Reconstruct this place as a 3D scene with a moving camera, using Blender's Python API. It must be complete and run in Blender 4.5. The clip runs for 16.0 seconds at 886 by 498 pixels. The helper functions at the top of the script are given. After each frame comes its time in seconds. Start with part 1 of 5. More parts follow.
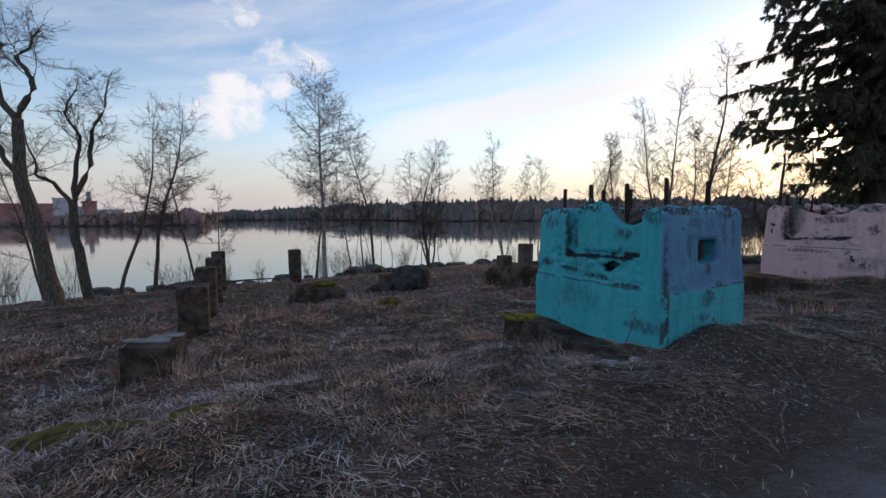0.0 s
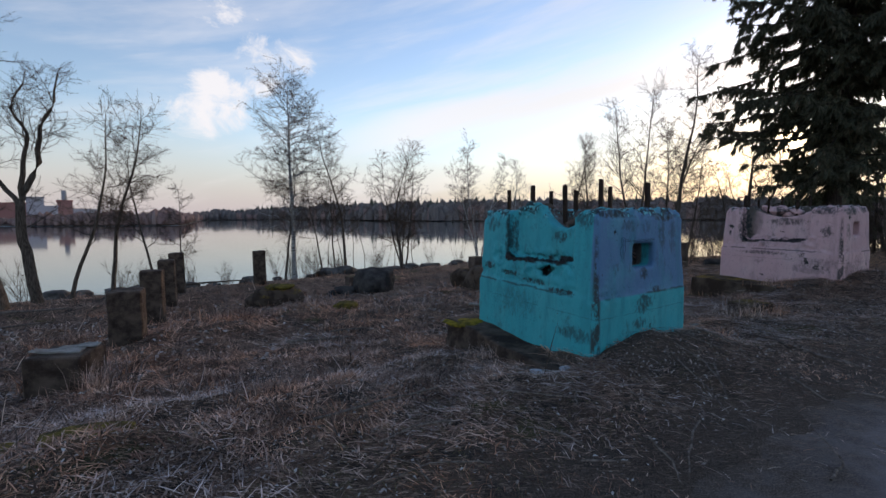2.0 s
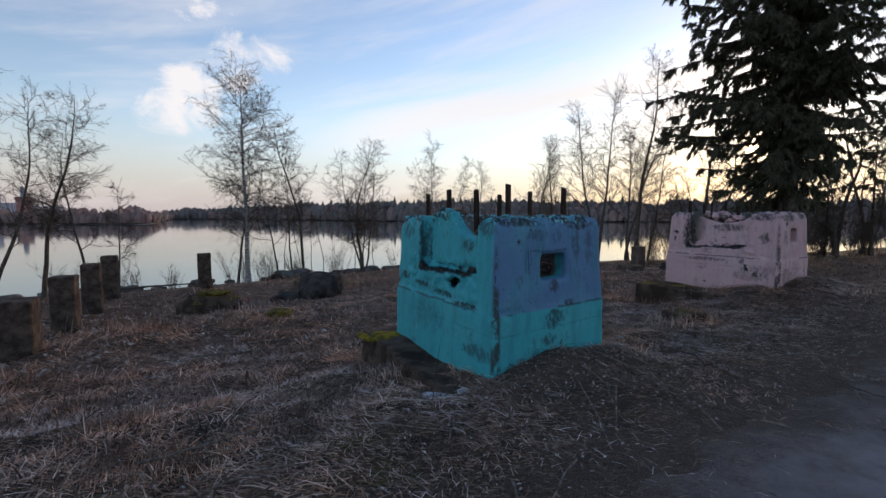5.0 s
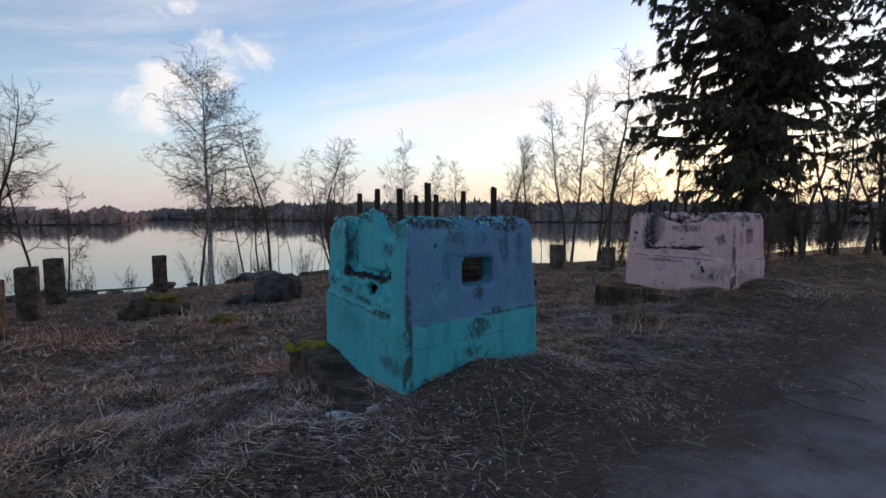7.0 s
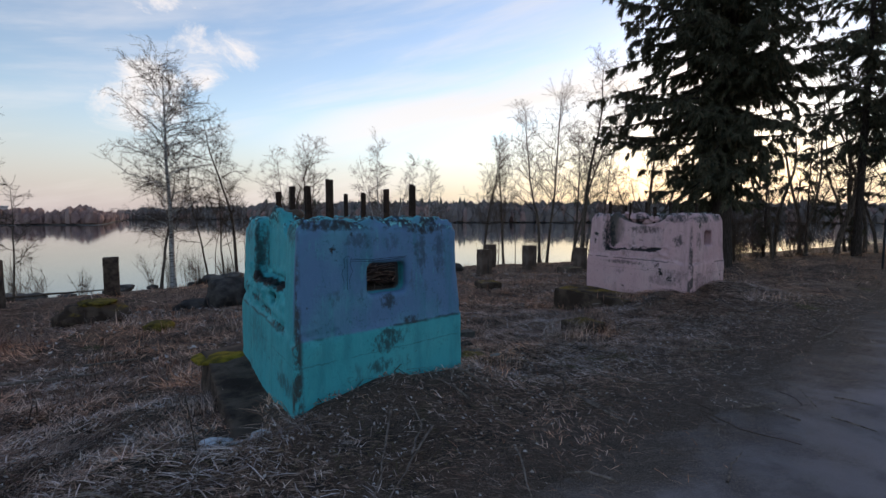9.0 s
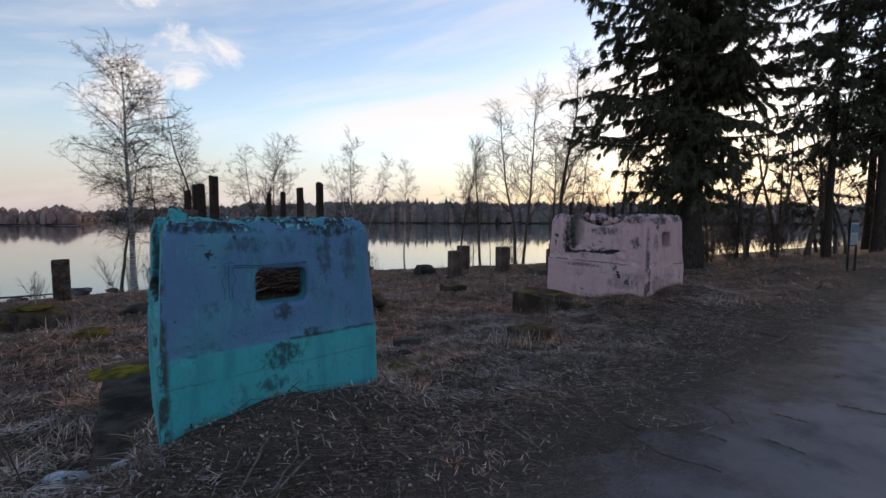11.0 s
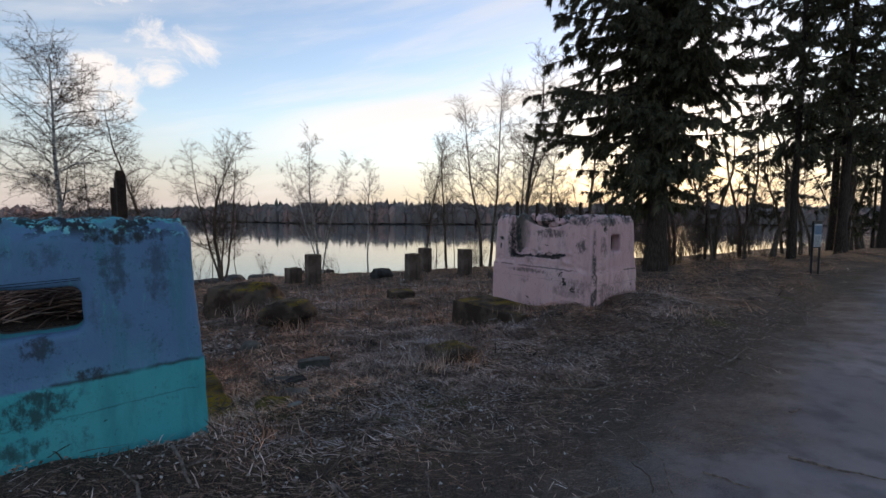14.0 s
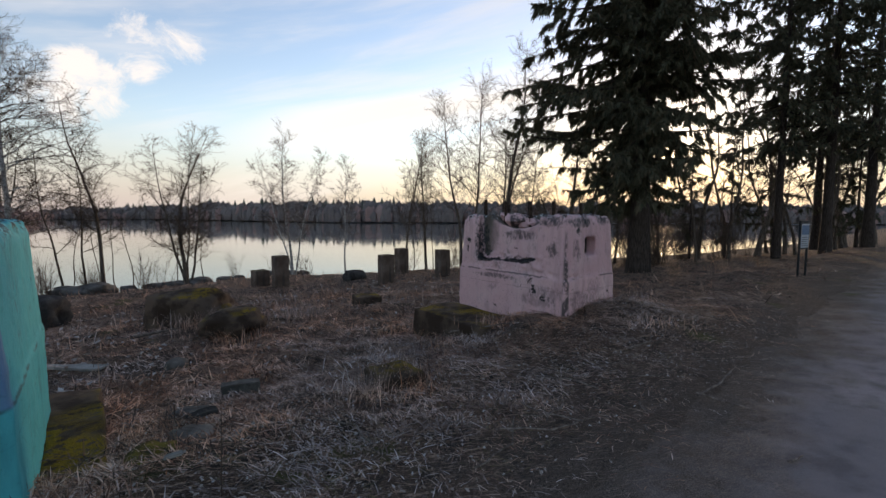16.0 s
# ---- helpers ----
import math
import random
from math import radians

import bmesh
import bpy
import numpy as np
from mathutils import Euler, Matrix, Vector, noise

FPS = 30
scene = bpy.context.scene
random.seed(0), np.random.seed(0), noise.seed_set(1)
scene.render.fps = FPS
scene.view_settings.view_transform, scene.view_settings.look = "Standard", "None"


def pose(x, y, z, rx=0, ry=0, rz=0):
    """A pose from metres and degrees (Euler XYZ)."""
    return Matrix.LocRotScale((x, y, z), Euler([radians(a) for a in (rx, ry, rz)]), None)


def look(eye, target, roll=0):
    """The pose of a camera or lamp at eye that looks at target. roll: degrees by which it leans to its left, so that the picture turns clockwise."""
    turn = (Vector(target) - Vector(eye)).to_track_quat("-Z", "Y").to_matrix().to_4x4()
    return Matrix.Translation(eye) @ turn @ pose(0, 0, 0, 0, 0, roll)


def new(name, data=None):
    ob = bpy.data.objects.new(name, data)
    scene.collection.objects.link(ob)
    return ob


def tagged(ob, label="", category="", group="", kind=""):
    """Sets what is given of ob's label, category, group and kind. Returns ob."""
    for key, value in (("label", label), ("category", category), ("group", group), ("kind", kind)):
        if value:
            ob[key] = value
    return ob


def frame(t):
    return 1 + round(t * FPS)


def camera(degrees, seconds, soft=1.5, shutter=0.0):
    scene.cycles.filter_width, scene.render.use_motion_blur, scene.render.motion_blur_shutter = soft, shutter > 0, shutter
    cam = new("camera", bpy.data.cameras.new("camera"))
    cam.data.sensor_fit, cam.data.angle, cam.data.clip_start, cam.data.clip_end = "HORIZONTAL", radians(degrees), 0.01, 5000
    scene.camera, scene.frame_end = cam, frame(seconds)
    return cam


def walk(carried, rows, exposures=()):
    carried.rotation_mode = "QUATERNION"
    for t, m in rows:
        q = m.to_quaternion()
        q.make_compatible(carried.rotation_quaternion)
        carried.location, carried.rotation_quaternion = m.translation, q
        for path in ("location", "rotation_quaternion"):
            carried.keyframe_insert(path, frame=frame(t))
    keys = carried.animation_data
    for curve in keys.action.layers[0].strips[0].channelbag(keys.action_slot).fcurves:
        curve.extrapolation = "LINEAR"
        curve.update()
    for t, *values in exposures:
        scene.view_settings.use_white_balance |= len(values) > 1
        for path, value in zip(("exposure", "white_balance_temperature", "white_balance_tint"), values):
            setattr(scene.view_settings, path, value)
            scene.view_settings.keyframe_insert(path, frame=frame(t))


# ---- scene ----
cam = camera(89.5, 16.0)
PATH = [
    (0, (0.461, -0.217, 1.829), (0.406, 1.776, 1.675), -0.5),
    (0.5, (0.625, -0.137, 1.823), (0.585, 1.857, 1.669), -0.5),
    (1, (0.815, -0.096, 1.831), (0.79, 1.898, 1.677), -0.5),
    (1.5, (0.974, -0.034, 1.827), (0.967, 1.96, 1.673), -0.5),
    (2, (1.137, 0.064, 1.845), (1.145, 2.058, 1.691), -0.4),
    (2.5, (1.286, 0.14, 1.853), (1.311, 2.134, 1.701), -0.3),
    (3, (1.456, 0.19, 1.859), (1.498, 2.184, 1.706), -0.2),
    (3.5, (1.605, 0.231, 1.866), (1.664, 2.224, 1.714), -0.2),
    (4, (1.748, 0.319, 1.884), (1.823, 2.311, 1.731), -0.1),
    (6.5, (2.511, 0.724, 1.924), (2.668, 2.712, 1.773), -0.0),
    (7, (2.718, 0.807, 1.92), (2.893, 2.794, 1.769), -0.0),
    (7.5, (2.904, 0.875, 1.922), (3.095, 2.86, 1.77), 0.0),
    (8, (3.101, 1.008, 1.91), (3.307, 2.992, 1.76), 0.1),
    (8.5, (3.266, 1.106, 1.921), (3.487, 3.089, 1.771), 0.1),
    (9, (3.472, 1.156, 1.921), (3.707, 3.136, 1.771), 0.1),
    (11.5, (4.358, 1.575, 1.926), (4.668, 3.545, 1.78), 0.2),
    (12, (4.513, 1.734, 1.908), (4.842, 3.702, 1.762), 0.2),
    (12.5, (4.689, 1.872, 1.923), (5.026, 3.838, 1.778), 0.1),
    (13, (4.887, 1.962, 1.919), (5.236, 3.927, 1.776), 0.2),
    (13.5, (5.073, 2.061, 1.916), (5.435, 4.022, 1.774), 0.2),
    (14, (5.259, 2.225, 1.922), (5.634, 4.184, 1.78), 0.2),
    (14.5, (5.425, 2.397, 1.929), (5.811, 4.354, 1.786), 0.2),
    (15, (5.615, 2.545, 1.915), (6.012, 4.5, 1.772), 0.3),
    (15.5, (5.776, 2.693, 1.916), (6.185, 4.646, 1.771), 0.3),
    (16, (5.895, 2.908, 1.946), (6.32, 4.857, 1.798), 0.2),
]
walk(cam, [(t, look(eye, target, roll)) for t, eye, target, roll in PATH],
     exposures=[(0, 0.0, 6400, 14), (4, 0.0, 6500, 14), (7, 0.03, 6650, 14), (12.5, 0.08, 6850, 14), (14.5, 0.11, 7000, 14), (16, 0.14, 7150, 14)])

# ---- world, sun, exposure ----
SUN_AZ, SUN_EL = 38.0, 7.2
scene.view_settings.exposure = 0.0
world = bpy.data.worlds.new("evening_sky")
scene.world = world
world.use_nodes = True


class Nodes:
    """Short hand for building a node tree."""

    def __init__(self, tree):
        self.tree = tree
        tree.nodes.clear()

    def add(self, kind, **inputs):
        n = self.tree.nodes.new(kind)
        for key, value in inputs.items():
            name = key.replace("_", " ")
            sock = n.inputs[int(key[1:])] if key[0] == "i" and key[1:].isdigit() else n.inputs[name]
            self.set(sock, value)
        return n

    def set(self, sock, value):
        if isinstance(value, bpy.types.NodeSocket):
            self.tree.links.new(value, sock)
        elif isinstance(value, tuple) and len(value) == 3 and sock.type == "RGBA":
            sock.default_value = (*value, 1)
        else:
            sock.default_value = value

    def math(self, op, a, b=0.0, clamp=False):
        n = self.tree.nodes.new("ShaderNodeMath")
        n.operation, n.use_clamp = op, clamp
        self.set(n.inputs[0], a)
        self.set(n.inputs[1], b)
        return n.outputs[0]

    def mix(self, fac, a, b, blend="MIX"):
        n = self.tree.nodes.new("ShaderNodeMix")
        n.data_type, n.blend_type = "RGBA", blend
        self.set(n.inputs[0], fac)
        self.set(n.inputs[6], a)
        self.set(n.inputs[7], b)
        return n.outputs[2]

    def ramp(self, fac, lo, hi, low=0.0, high=1.0):
        n = self.tree.nodes.new("ShaderNodeMapRange")
        self.set(n.inputs["Value"], fac)
        for k, v in (("From Min", lo), ("From Max", hi), ("To Min", low), ("To Max", high)):
            n.inputs[k].default_value = v
        n.interpolation_type = "SMOOTHSTEP"
        return n.outputs["Result"]

    def noise(self, vec, scale, detail=4.0, rough=0.55, distortion=0.0):
        n = self.tree.nodes.new("ShaderNodeTexNoise")
        self.set(n.inputs["Vector"], vec)
        n.inputs["Scale"].default_value, n.inputs["Detail"].default_value = scale, detail
        n.inputs["Roughness"].default_value, n.inputs["Distortion"].default_value = rough, distortion
        return n.outputs["Fac"]

    def scaled(self, vec, sx, sy, sz, rz=0.0):
        n = self.tree.nodes.new("ShaderNodeMapping")
        self.set(n.inputs["Vector"], vec)
        n.inputs["Scale"].default_value = (sx, sy, sz)
        n.inputs["Rotation"].default_value = (0, 0, rz)
        return n.outputs["Vector"]


def build_sky():
    k = Nodes(world.node_tree)
    sky = k.add("ShaderNodeTexSky")
    sky.sky_type, sky.sun_disc = "NISHITA", False
    sky.sun_elevation, sky.sun_rotation = radians(SUN_EL), radians(SUN_AZ)
    sky.air_density, sky.dust_density, sky.ozone_density = 1.0, 0.15, 0.8
    way = k.add("ShaderNodeTexCoord").outputs["Generated"]
    sep = k.add("ShaderNodeSeparateXYZ", Vector=way)
    up = k.math("MAXIMUM", sep.outputs["Z"], 0.0)

    def heading(az, el):
        return Vector((math.sin(radians(az)) * math.cos(radians(el)), math.cos(radians(az)) * math.cos(radians(el)), math.sin(radians(el))))

    def near(az, el, wide, core):
        n = k.add("ShaderNodeVectorMath", i0=way, i1=heading(az, el))
        n.operation = "DOT_PRODUCT"
        return n.outputs["Value"], k.ramp(n.outputs["Value"], math.cos(radians(wide)), math.cos(radians(core)))

    # long veils of cloud that rise to the right, and one broken bank of brighter cloud
    slant = k.math("MULTIPLY", k.math("SUBTRACT", sep.outputs["Z"], k.math("MULTIPLY", sep.outputs["X"], 0.24)), 11.0)
    lanes = k.add("ShaderNodeCombineXYZ", X=k.math("MULTIPLY", sep.outputs["X"], 1.7), Y=k.math("MULTIPLY", sep.outputs["Y"], 1.7), Z=slant).outputs["Vector"]
    streak = k.noise(lanes, 1.0, 7.0, 0.58, 0.25)
    puff = k.noise(k.scaled(way, 10.0, 10.0, 15.0), 1.0, 9.0, 0.66, 0.5)
    bank = 0.0
    for az, el, wide, much in ((-28.5, 10.5, 5.0, 0.95), (-25.0, 13.0, 5.5, 1.0), (-21.5, 16.0, 5.0, 1.0), (-17.5, 18.0, 4.0, 0.9), (-26.0, 22.5, 4.5, 0.85), (-20.0, 26.0, 6.0, 0.8)):
        bank = k.math("MAXIMUM", bank, k.math("MULTIPLY", near(az, el, wide, 0.5)[1], much))
    to_sun, near_sun = near(SUN_AZ, SUN_EL, 46.0, 4.0)
    veil = k.ramp(k.math("ADD", streak, k.math("MULTIPLY", near_sun, 0.13)), 0.50, 0.80, 0.0, 0.55)
    # one long pale band climbing towards the sun
    pole = heading(31.0, 15.0).cross(heading(-8.0, 9.8)).normalized()
    off = k.add("ShaderNodeVectorMath", i0=way, i1=pole)
    off.operation = "DOT_PRODUCT"
    ragged = k.math("ADD", k.math("ABSOLUTE", off.outputs["Value"]), k.math("MULTIPLY", k.math("SUBTRACT", streak, 0.5), 0.16))
    band = k.math("MULTIPLY", k.ramp(ragged, 0.0, 0.075, 1.0, 0.0), near(16.0, 15.0, 33.0, 16.0)[1])
    veil = k.math("MAXIMUM", veil, k.math("MULTIPLY", band, 0.85))
    low = k.ramp(up, 0.0, 0.22, 0.9, 0.0)
    # veils carry on overhead, out of view, added to brighten the ground
    clouds = k.math("MAXIMUM", k.math("MULTIPLY", veil, k.ramp(up, 0.25, 0.55, 1.0, 0.6)), k.ramp(k.math("ADD", puff, k.math("MULTIPLY", bank, 0.34)), 0.66, 0.94))
    warm = k.mix(near_sun, (1.12, 1.09, 1.07), (1.10, 1.01, 0.90))
    haze = k.mix(near_sun, (0.60, 0.56, 0.62), (0.84, 0.71, 0.58))
    base = k.mix(1.0, sky.outputs["Color"], SKY_TINT, "MULTIPLY")
    colour = k.mix(k.math("MULTIPLY", clouds, 0.9), k.mix(low, base, haze), warm)
    glow = k.math("POWER", k.math("MAXIMUM", to_sun, 0.0), 60.0)
    colour = k.mix(1.0, colour, k.mix(glow, (0, 0, 0), (0.75, 0.52, 0.29)), "ADD")
    disc = k.math("POWER", k.math("MAXIMUM", to_sun, 0.0), 6000.0)
    colour = k.mix(1.0, colour, k.mix(disc, (0, 0, 0), (14.0, 10.0, 5.5)), "ADD")
    bg = k.add("ShaderNodeBackground", Color=colour, Strength=SKY_STRENGTH)
    k.tree.links.new(bg.outputs[0], k.add("ShaderNodeOutputWorld").inputs[0])


SKY_TINT, SKY_STRENGTH = (0.265, 0.275, 0.330), 0.87
build_sky()
sun = new("sun", bpy.data.lights.new("sun", "SUN"))
sun.data.energy, sun.data.angle, sun.data.color = 1.25, radians(3.0), (1.0, 0.72, 0.45)
sun.matrix_world = look((0, 0, 0), (-math.sin(radians(SUN_AZ)), -math.cos(radians(SUN_AZ)), -math.tan(radians(SUN_EL))))

# ---- materials ----


def material(name, paint):
    """A material whose colour, roughness and bump come from paint(k, p): p is the object's own coordinates."""
    m = bpy.data.materials.new(name)
    m.use_nodes = True
    k = Nodes(m.node_tree)
    out = k.add("ShaderNodeOutputMaterial")
    bsdf = k.add("ShaderNodeBsdfPrincipled")
    k.tree.links.new(bsdf.outputs[0], out.inputs[0])
    p = k.add("ShaderNodeTexCoord").outputs["Object"]
    got = paint(k, p)
    k.set(bsdf.inputs["Base Color"], got["colour"])
    k.set(bsdf.inputs["Roughness"], got.get("rough", 0.9))
    k.set(bsdf.inputs["Specular IOR Level"], got.get("spec", 0.3))
    k.set(bsdf.inputs["Metallic"], got.get("metal", 0.0))
    if "bump" in got:
        b = k.add("ShaderNodeBump", Height=got["bump"], Distance=got.get("depth", 0.02), Strength=got.get("strength", 0.7))
        k.tree.links.new(b.outputs[0], bsdf.inputs["Normal"])
    return m


def plain(name, a, b, scale=8.0, rough=0.9, metal=0.0, depth=0.01, grain=60.0):
    def paint(k, p):
        big, fine = k.noise(p, scale, 5.0), k.noise(p, grain, 4.0)
        c = k.mix(k.ramp(big, 0.35, 0.65), a, b)
        c = k.mix(k.ramp(fine, 0.3, 0.75, 0.0, 0.35), c, tuple(v * 0.45 for v in a))
        return {"colour": c, "rough": rough, "spec": 0.12 if rough > 0.8 else 0.35, "metal": metal, "bump": k.math("ADD", big, k.math("MULTIPLY", fine, 0.6)), "depth": depth}
    return material(name, paint)


# patches of bare earth: x, y, radius
BARE = ((3.35, 4.65, 0.75), (4.05, 5.1, 0.55), (2.15, 4.9, 0.60))


def paint_ground(k, p):
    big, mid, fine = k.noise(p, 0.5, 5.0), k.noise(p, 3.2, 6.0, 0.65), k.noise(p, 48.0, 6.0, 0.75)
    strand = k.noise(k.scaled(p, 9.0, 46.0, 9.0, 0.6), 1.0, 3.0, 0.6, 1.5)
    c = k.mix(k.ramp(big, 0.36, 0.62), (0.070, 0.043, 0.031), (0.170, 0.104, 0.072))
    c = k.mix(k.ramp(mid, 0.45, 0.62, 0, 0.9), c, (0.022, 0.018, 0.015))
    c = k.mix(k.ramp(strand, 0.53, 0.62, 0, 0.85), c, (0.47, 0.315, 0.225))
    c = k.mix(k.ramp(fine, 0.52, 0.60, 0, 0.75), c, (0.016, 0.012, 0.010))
    crumb = k.noise(p, 130.0, 3.0, 0.6)
    c = k.mix(k.ramp(crumb, 0.58, 0.66, 0, 0.7), c, (0.30, 0.235, 0.19))
    # trodden damp soil beside the path, and bare earth heaped against the ruins
    sep = k.add("ShaderNodeSeparateXYZ", Vector=p)
    across = k.math("ADD", k.math("MULTIPLY", sep.outputs["X"], -0.490), k.math("MULTIPLY", sep.outputs["Y"], 0.872))
    soil = k.ramp(k.math("ADD", across, k.math("MULTIPLY", k.math("SUBTRACT", k.noise(p, 1.4, 6.0, 0.65), 0.5), 2.4)), 0.9, 2.5, 0.8, 0.0)
    soil = k.math("MULTIPLY", soil, k.ramp(across, -3.6, -2.6))
    for bx, by, br in BARE:
        d = k.add("ShaderNodeVectorMath", i0=p, i1=(bx, by, 0.3))
        d.operation = "DISTANCE"
        soil = k.math("MAXIMUM", soil, k.ramp(k.math("ADD", d.outputs["Value"], k.math("MULTIPLY", k.math("SUBTRACT", mid, 0.5), 1.0)), br * 0.3, br * 1.3, 0.75, 0.0))
    c = k.mix(soil, c, k.mix(k.ramp(crumb, 0.35, 0.68), (0.034, 0.025, 0.021), (0.19, 0.148, 0.118)))
    moss = k.math("MULTIPLY", k.ramp(k.noise(p, 0.9, 4.0), 0.60, 0.70), k.ramp(mid, 0.42, 0.58))
    c = k.mix(k.math("MULTIPLY", moss, 0.7), c, (0.075, 0.078, 0.018))
    h = k.math("ADD", k.math("MULTIPLY", mid, 1.2), k.math("ADD", k.math("MULTIPLY", fine, 0.4), k.math("MULTIPLY", strand, 0.5)))
    return {"colour": c, "rough": 0.95, "spec": 0.15, "bump": h, "depth": 0.06, "strength": 0.9}


def paint_road(k, p):
    big, mid, fine = k.noise(p, 0.45, 4.0), k.noise(p, 2.6, 5.0, 0.6), k.noise(p, 70.0, 4.0, 0.7)
    c = k.mix(k.ramp(big, 0.4, 0.62), (0.182, 0.154, 0.160), (0.262, 0.220, 0.226))
    c = k.mix(k.ramp(k.noise(p, 0.33, 3.0), 0.58, 0.68, 0, 0.5), c, (0.20, 0.175, 0.168))
    c = k.mix(k.ramp(mid, 0.48, 0.66, 0, 0.6), c, (0.095, 0.080, 0.083))
    c = k.mix(k.ramp(fine, 0.56, 0.68, 0, 0.5), c, (0.20, 0.18, 0.17))
    sep = k.add("ShaderNodeSeparateXYZ", Vector=p)
    across = k.math("ADD", k.math("MULTIPLY", sep.outputs["X"], -0.490), k.math("MULTIPLY", sep.outputs["Y"], 0.872))
    verge = k.ramp(k.math("ADD", across, k.math("MULTIPLY", k.math("SUBTRACT", k.noise(p, 1.8, 6.0, 0.65), 0.5), 2.2)), -0.25, 1.00)
    verge = k.math("MAXIMUM", verge, k.ramp(k.math("ADD", across, k.math("MULTIPLY", k.math("SUBTRACT", mid, 0.5), 1.2)), -2.5, -1.7, 1.0, 0.0))
    c = k.mix(verge, c, paint_ground(k, p)["colour"])
    matt = k.math("MAXIMUM", k.ramp(mid, 0.3, 0.7, 0.66, 0.88), k.math("MULTIPLY", verge, 0.95))
    gloss = k.math("SUBTRACT", 0.38, k.math("MULTIPLY", verge, 0.17))
    return {"colour": c, "rough": matt, "spec": gloss, "bump": k.math("ADD", mid, k.math("MULTIPLY", fine, 0.5)), "depth": 0.025, "strength": 0.8}


def paint_water(k, p):
    swell = k.noise(k.scaled(p, 0.35, 0.9, 1.0, 0.4), 1.0, 3.0, 0.5)
    ripple = k.noise(k.scaled(p, 2.0, 5.0, 1.0, 0.4), 1.0, 3.0, 0.5)
    return {"colour": (0.040, 0.058, 0.072), "rough": 0.05, "spec": 1.0, "bump": k.math("ADD", swell, k.math("MULTIPLY", ripple, 0.15)), "depth": 0.02, "strength": 0.10}


def paint_concrete(k, p):
    big, mid, fine = k.noise(p, 2.2, 5.0), k.noise(p, 9.0, 6.0, 0.65), k.noise(p, 80.0, 4.0)
    run = k.noise(k.scaled(p, 12.0, 12.0, 1.2), 1.0, 4.0)
    c = k.mix(k.ramp(big, 0.35, 0.65), (0.090, 0.060, 0.046), (0.165, 0.125, 0.10))
    c = k.mix(k.ramp(run, 0.48, 0.7, 0, 0.75), c, (0.055, 0.047, 0.040))
    c = k.mix(k.ramp(mid, 0.55, 0.75, 0, 0.6), c, (0.07, 0.065, 0.055))
    up = k.add("ShaderNodeSeparateXYZ", Vector=k.add("ShaderNodeNewGeometry").outputs["Normal"]).outputs["Z"]
    moss = k.math("MULTIPLY", k.ramp(up, 0.4, 0.9), k.ramp(k.noise(p, 5.0, 5.0), 0.38, 0.6))
    c = k.mix(moss, c, (0.075, 0.060, 0.022))
    return {"colour": c, "rough": 0.93, "spec": 0.2, "bump": k.math("ADD", mid, k.math("MULTIPLY", fine, 0.4)), "depth": 0.025}


def paint_moss(k, p):
    big, mid, fine = k.noise(p, 3.0, 5.0), k.noise(p, 14.0, 6.0), k.noise(p, 110.0, 4.0, 0.7)
    up = k.add("ShaderNodeSeparateXYZ", Vector=k.add("ShaderNodeNewGeometry").outputs["Normal"]).outputs["Z"]
    c = k.mix(k.ramp(big, 0.4, 0.6), (0.050, 0.034, 0.025), (0.115, 0.083, 0.062))
    on = k.math("MULTIPLY", k.math("MULTIPLY", k.ramp(up, 0.60, 0.95), k.ramp(mid, 0.38, 0.52)), k.ramp(k.noise(p, 1.1, 3.0), 0.42, 0.60))
    green = k.mix(k.ramp(fine, 0.35, 0.7), (0.12, 0.080, 0.014), (0.38, 0.245, 0.022))
    c = k.mix(on, c, green)
    return {"colour": c, "rough": 0.97, "spec": 0.1, "bump": k.math("ADD", mid, k.math("MULTIPLY", fine, 0.8)), "depth": 0.03}


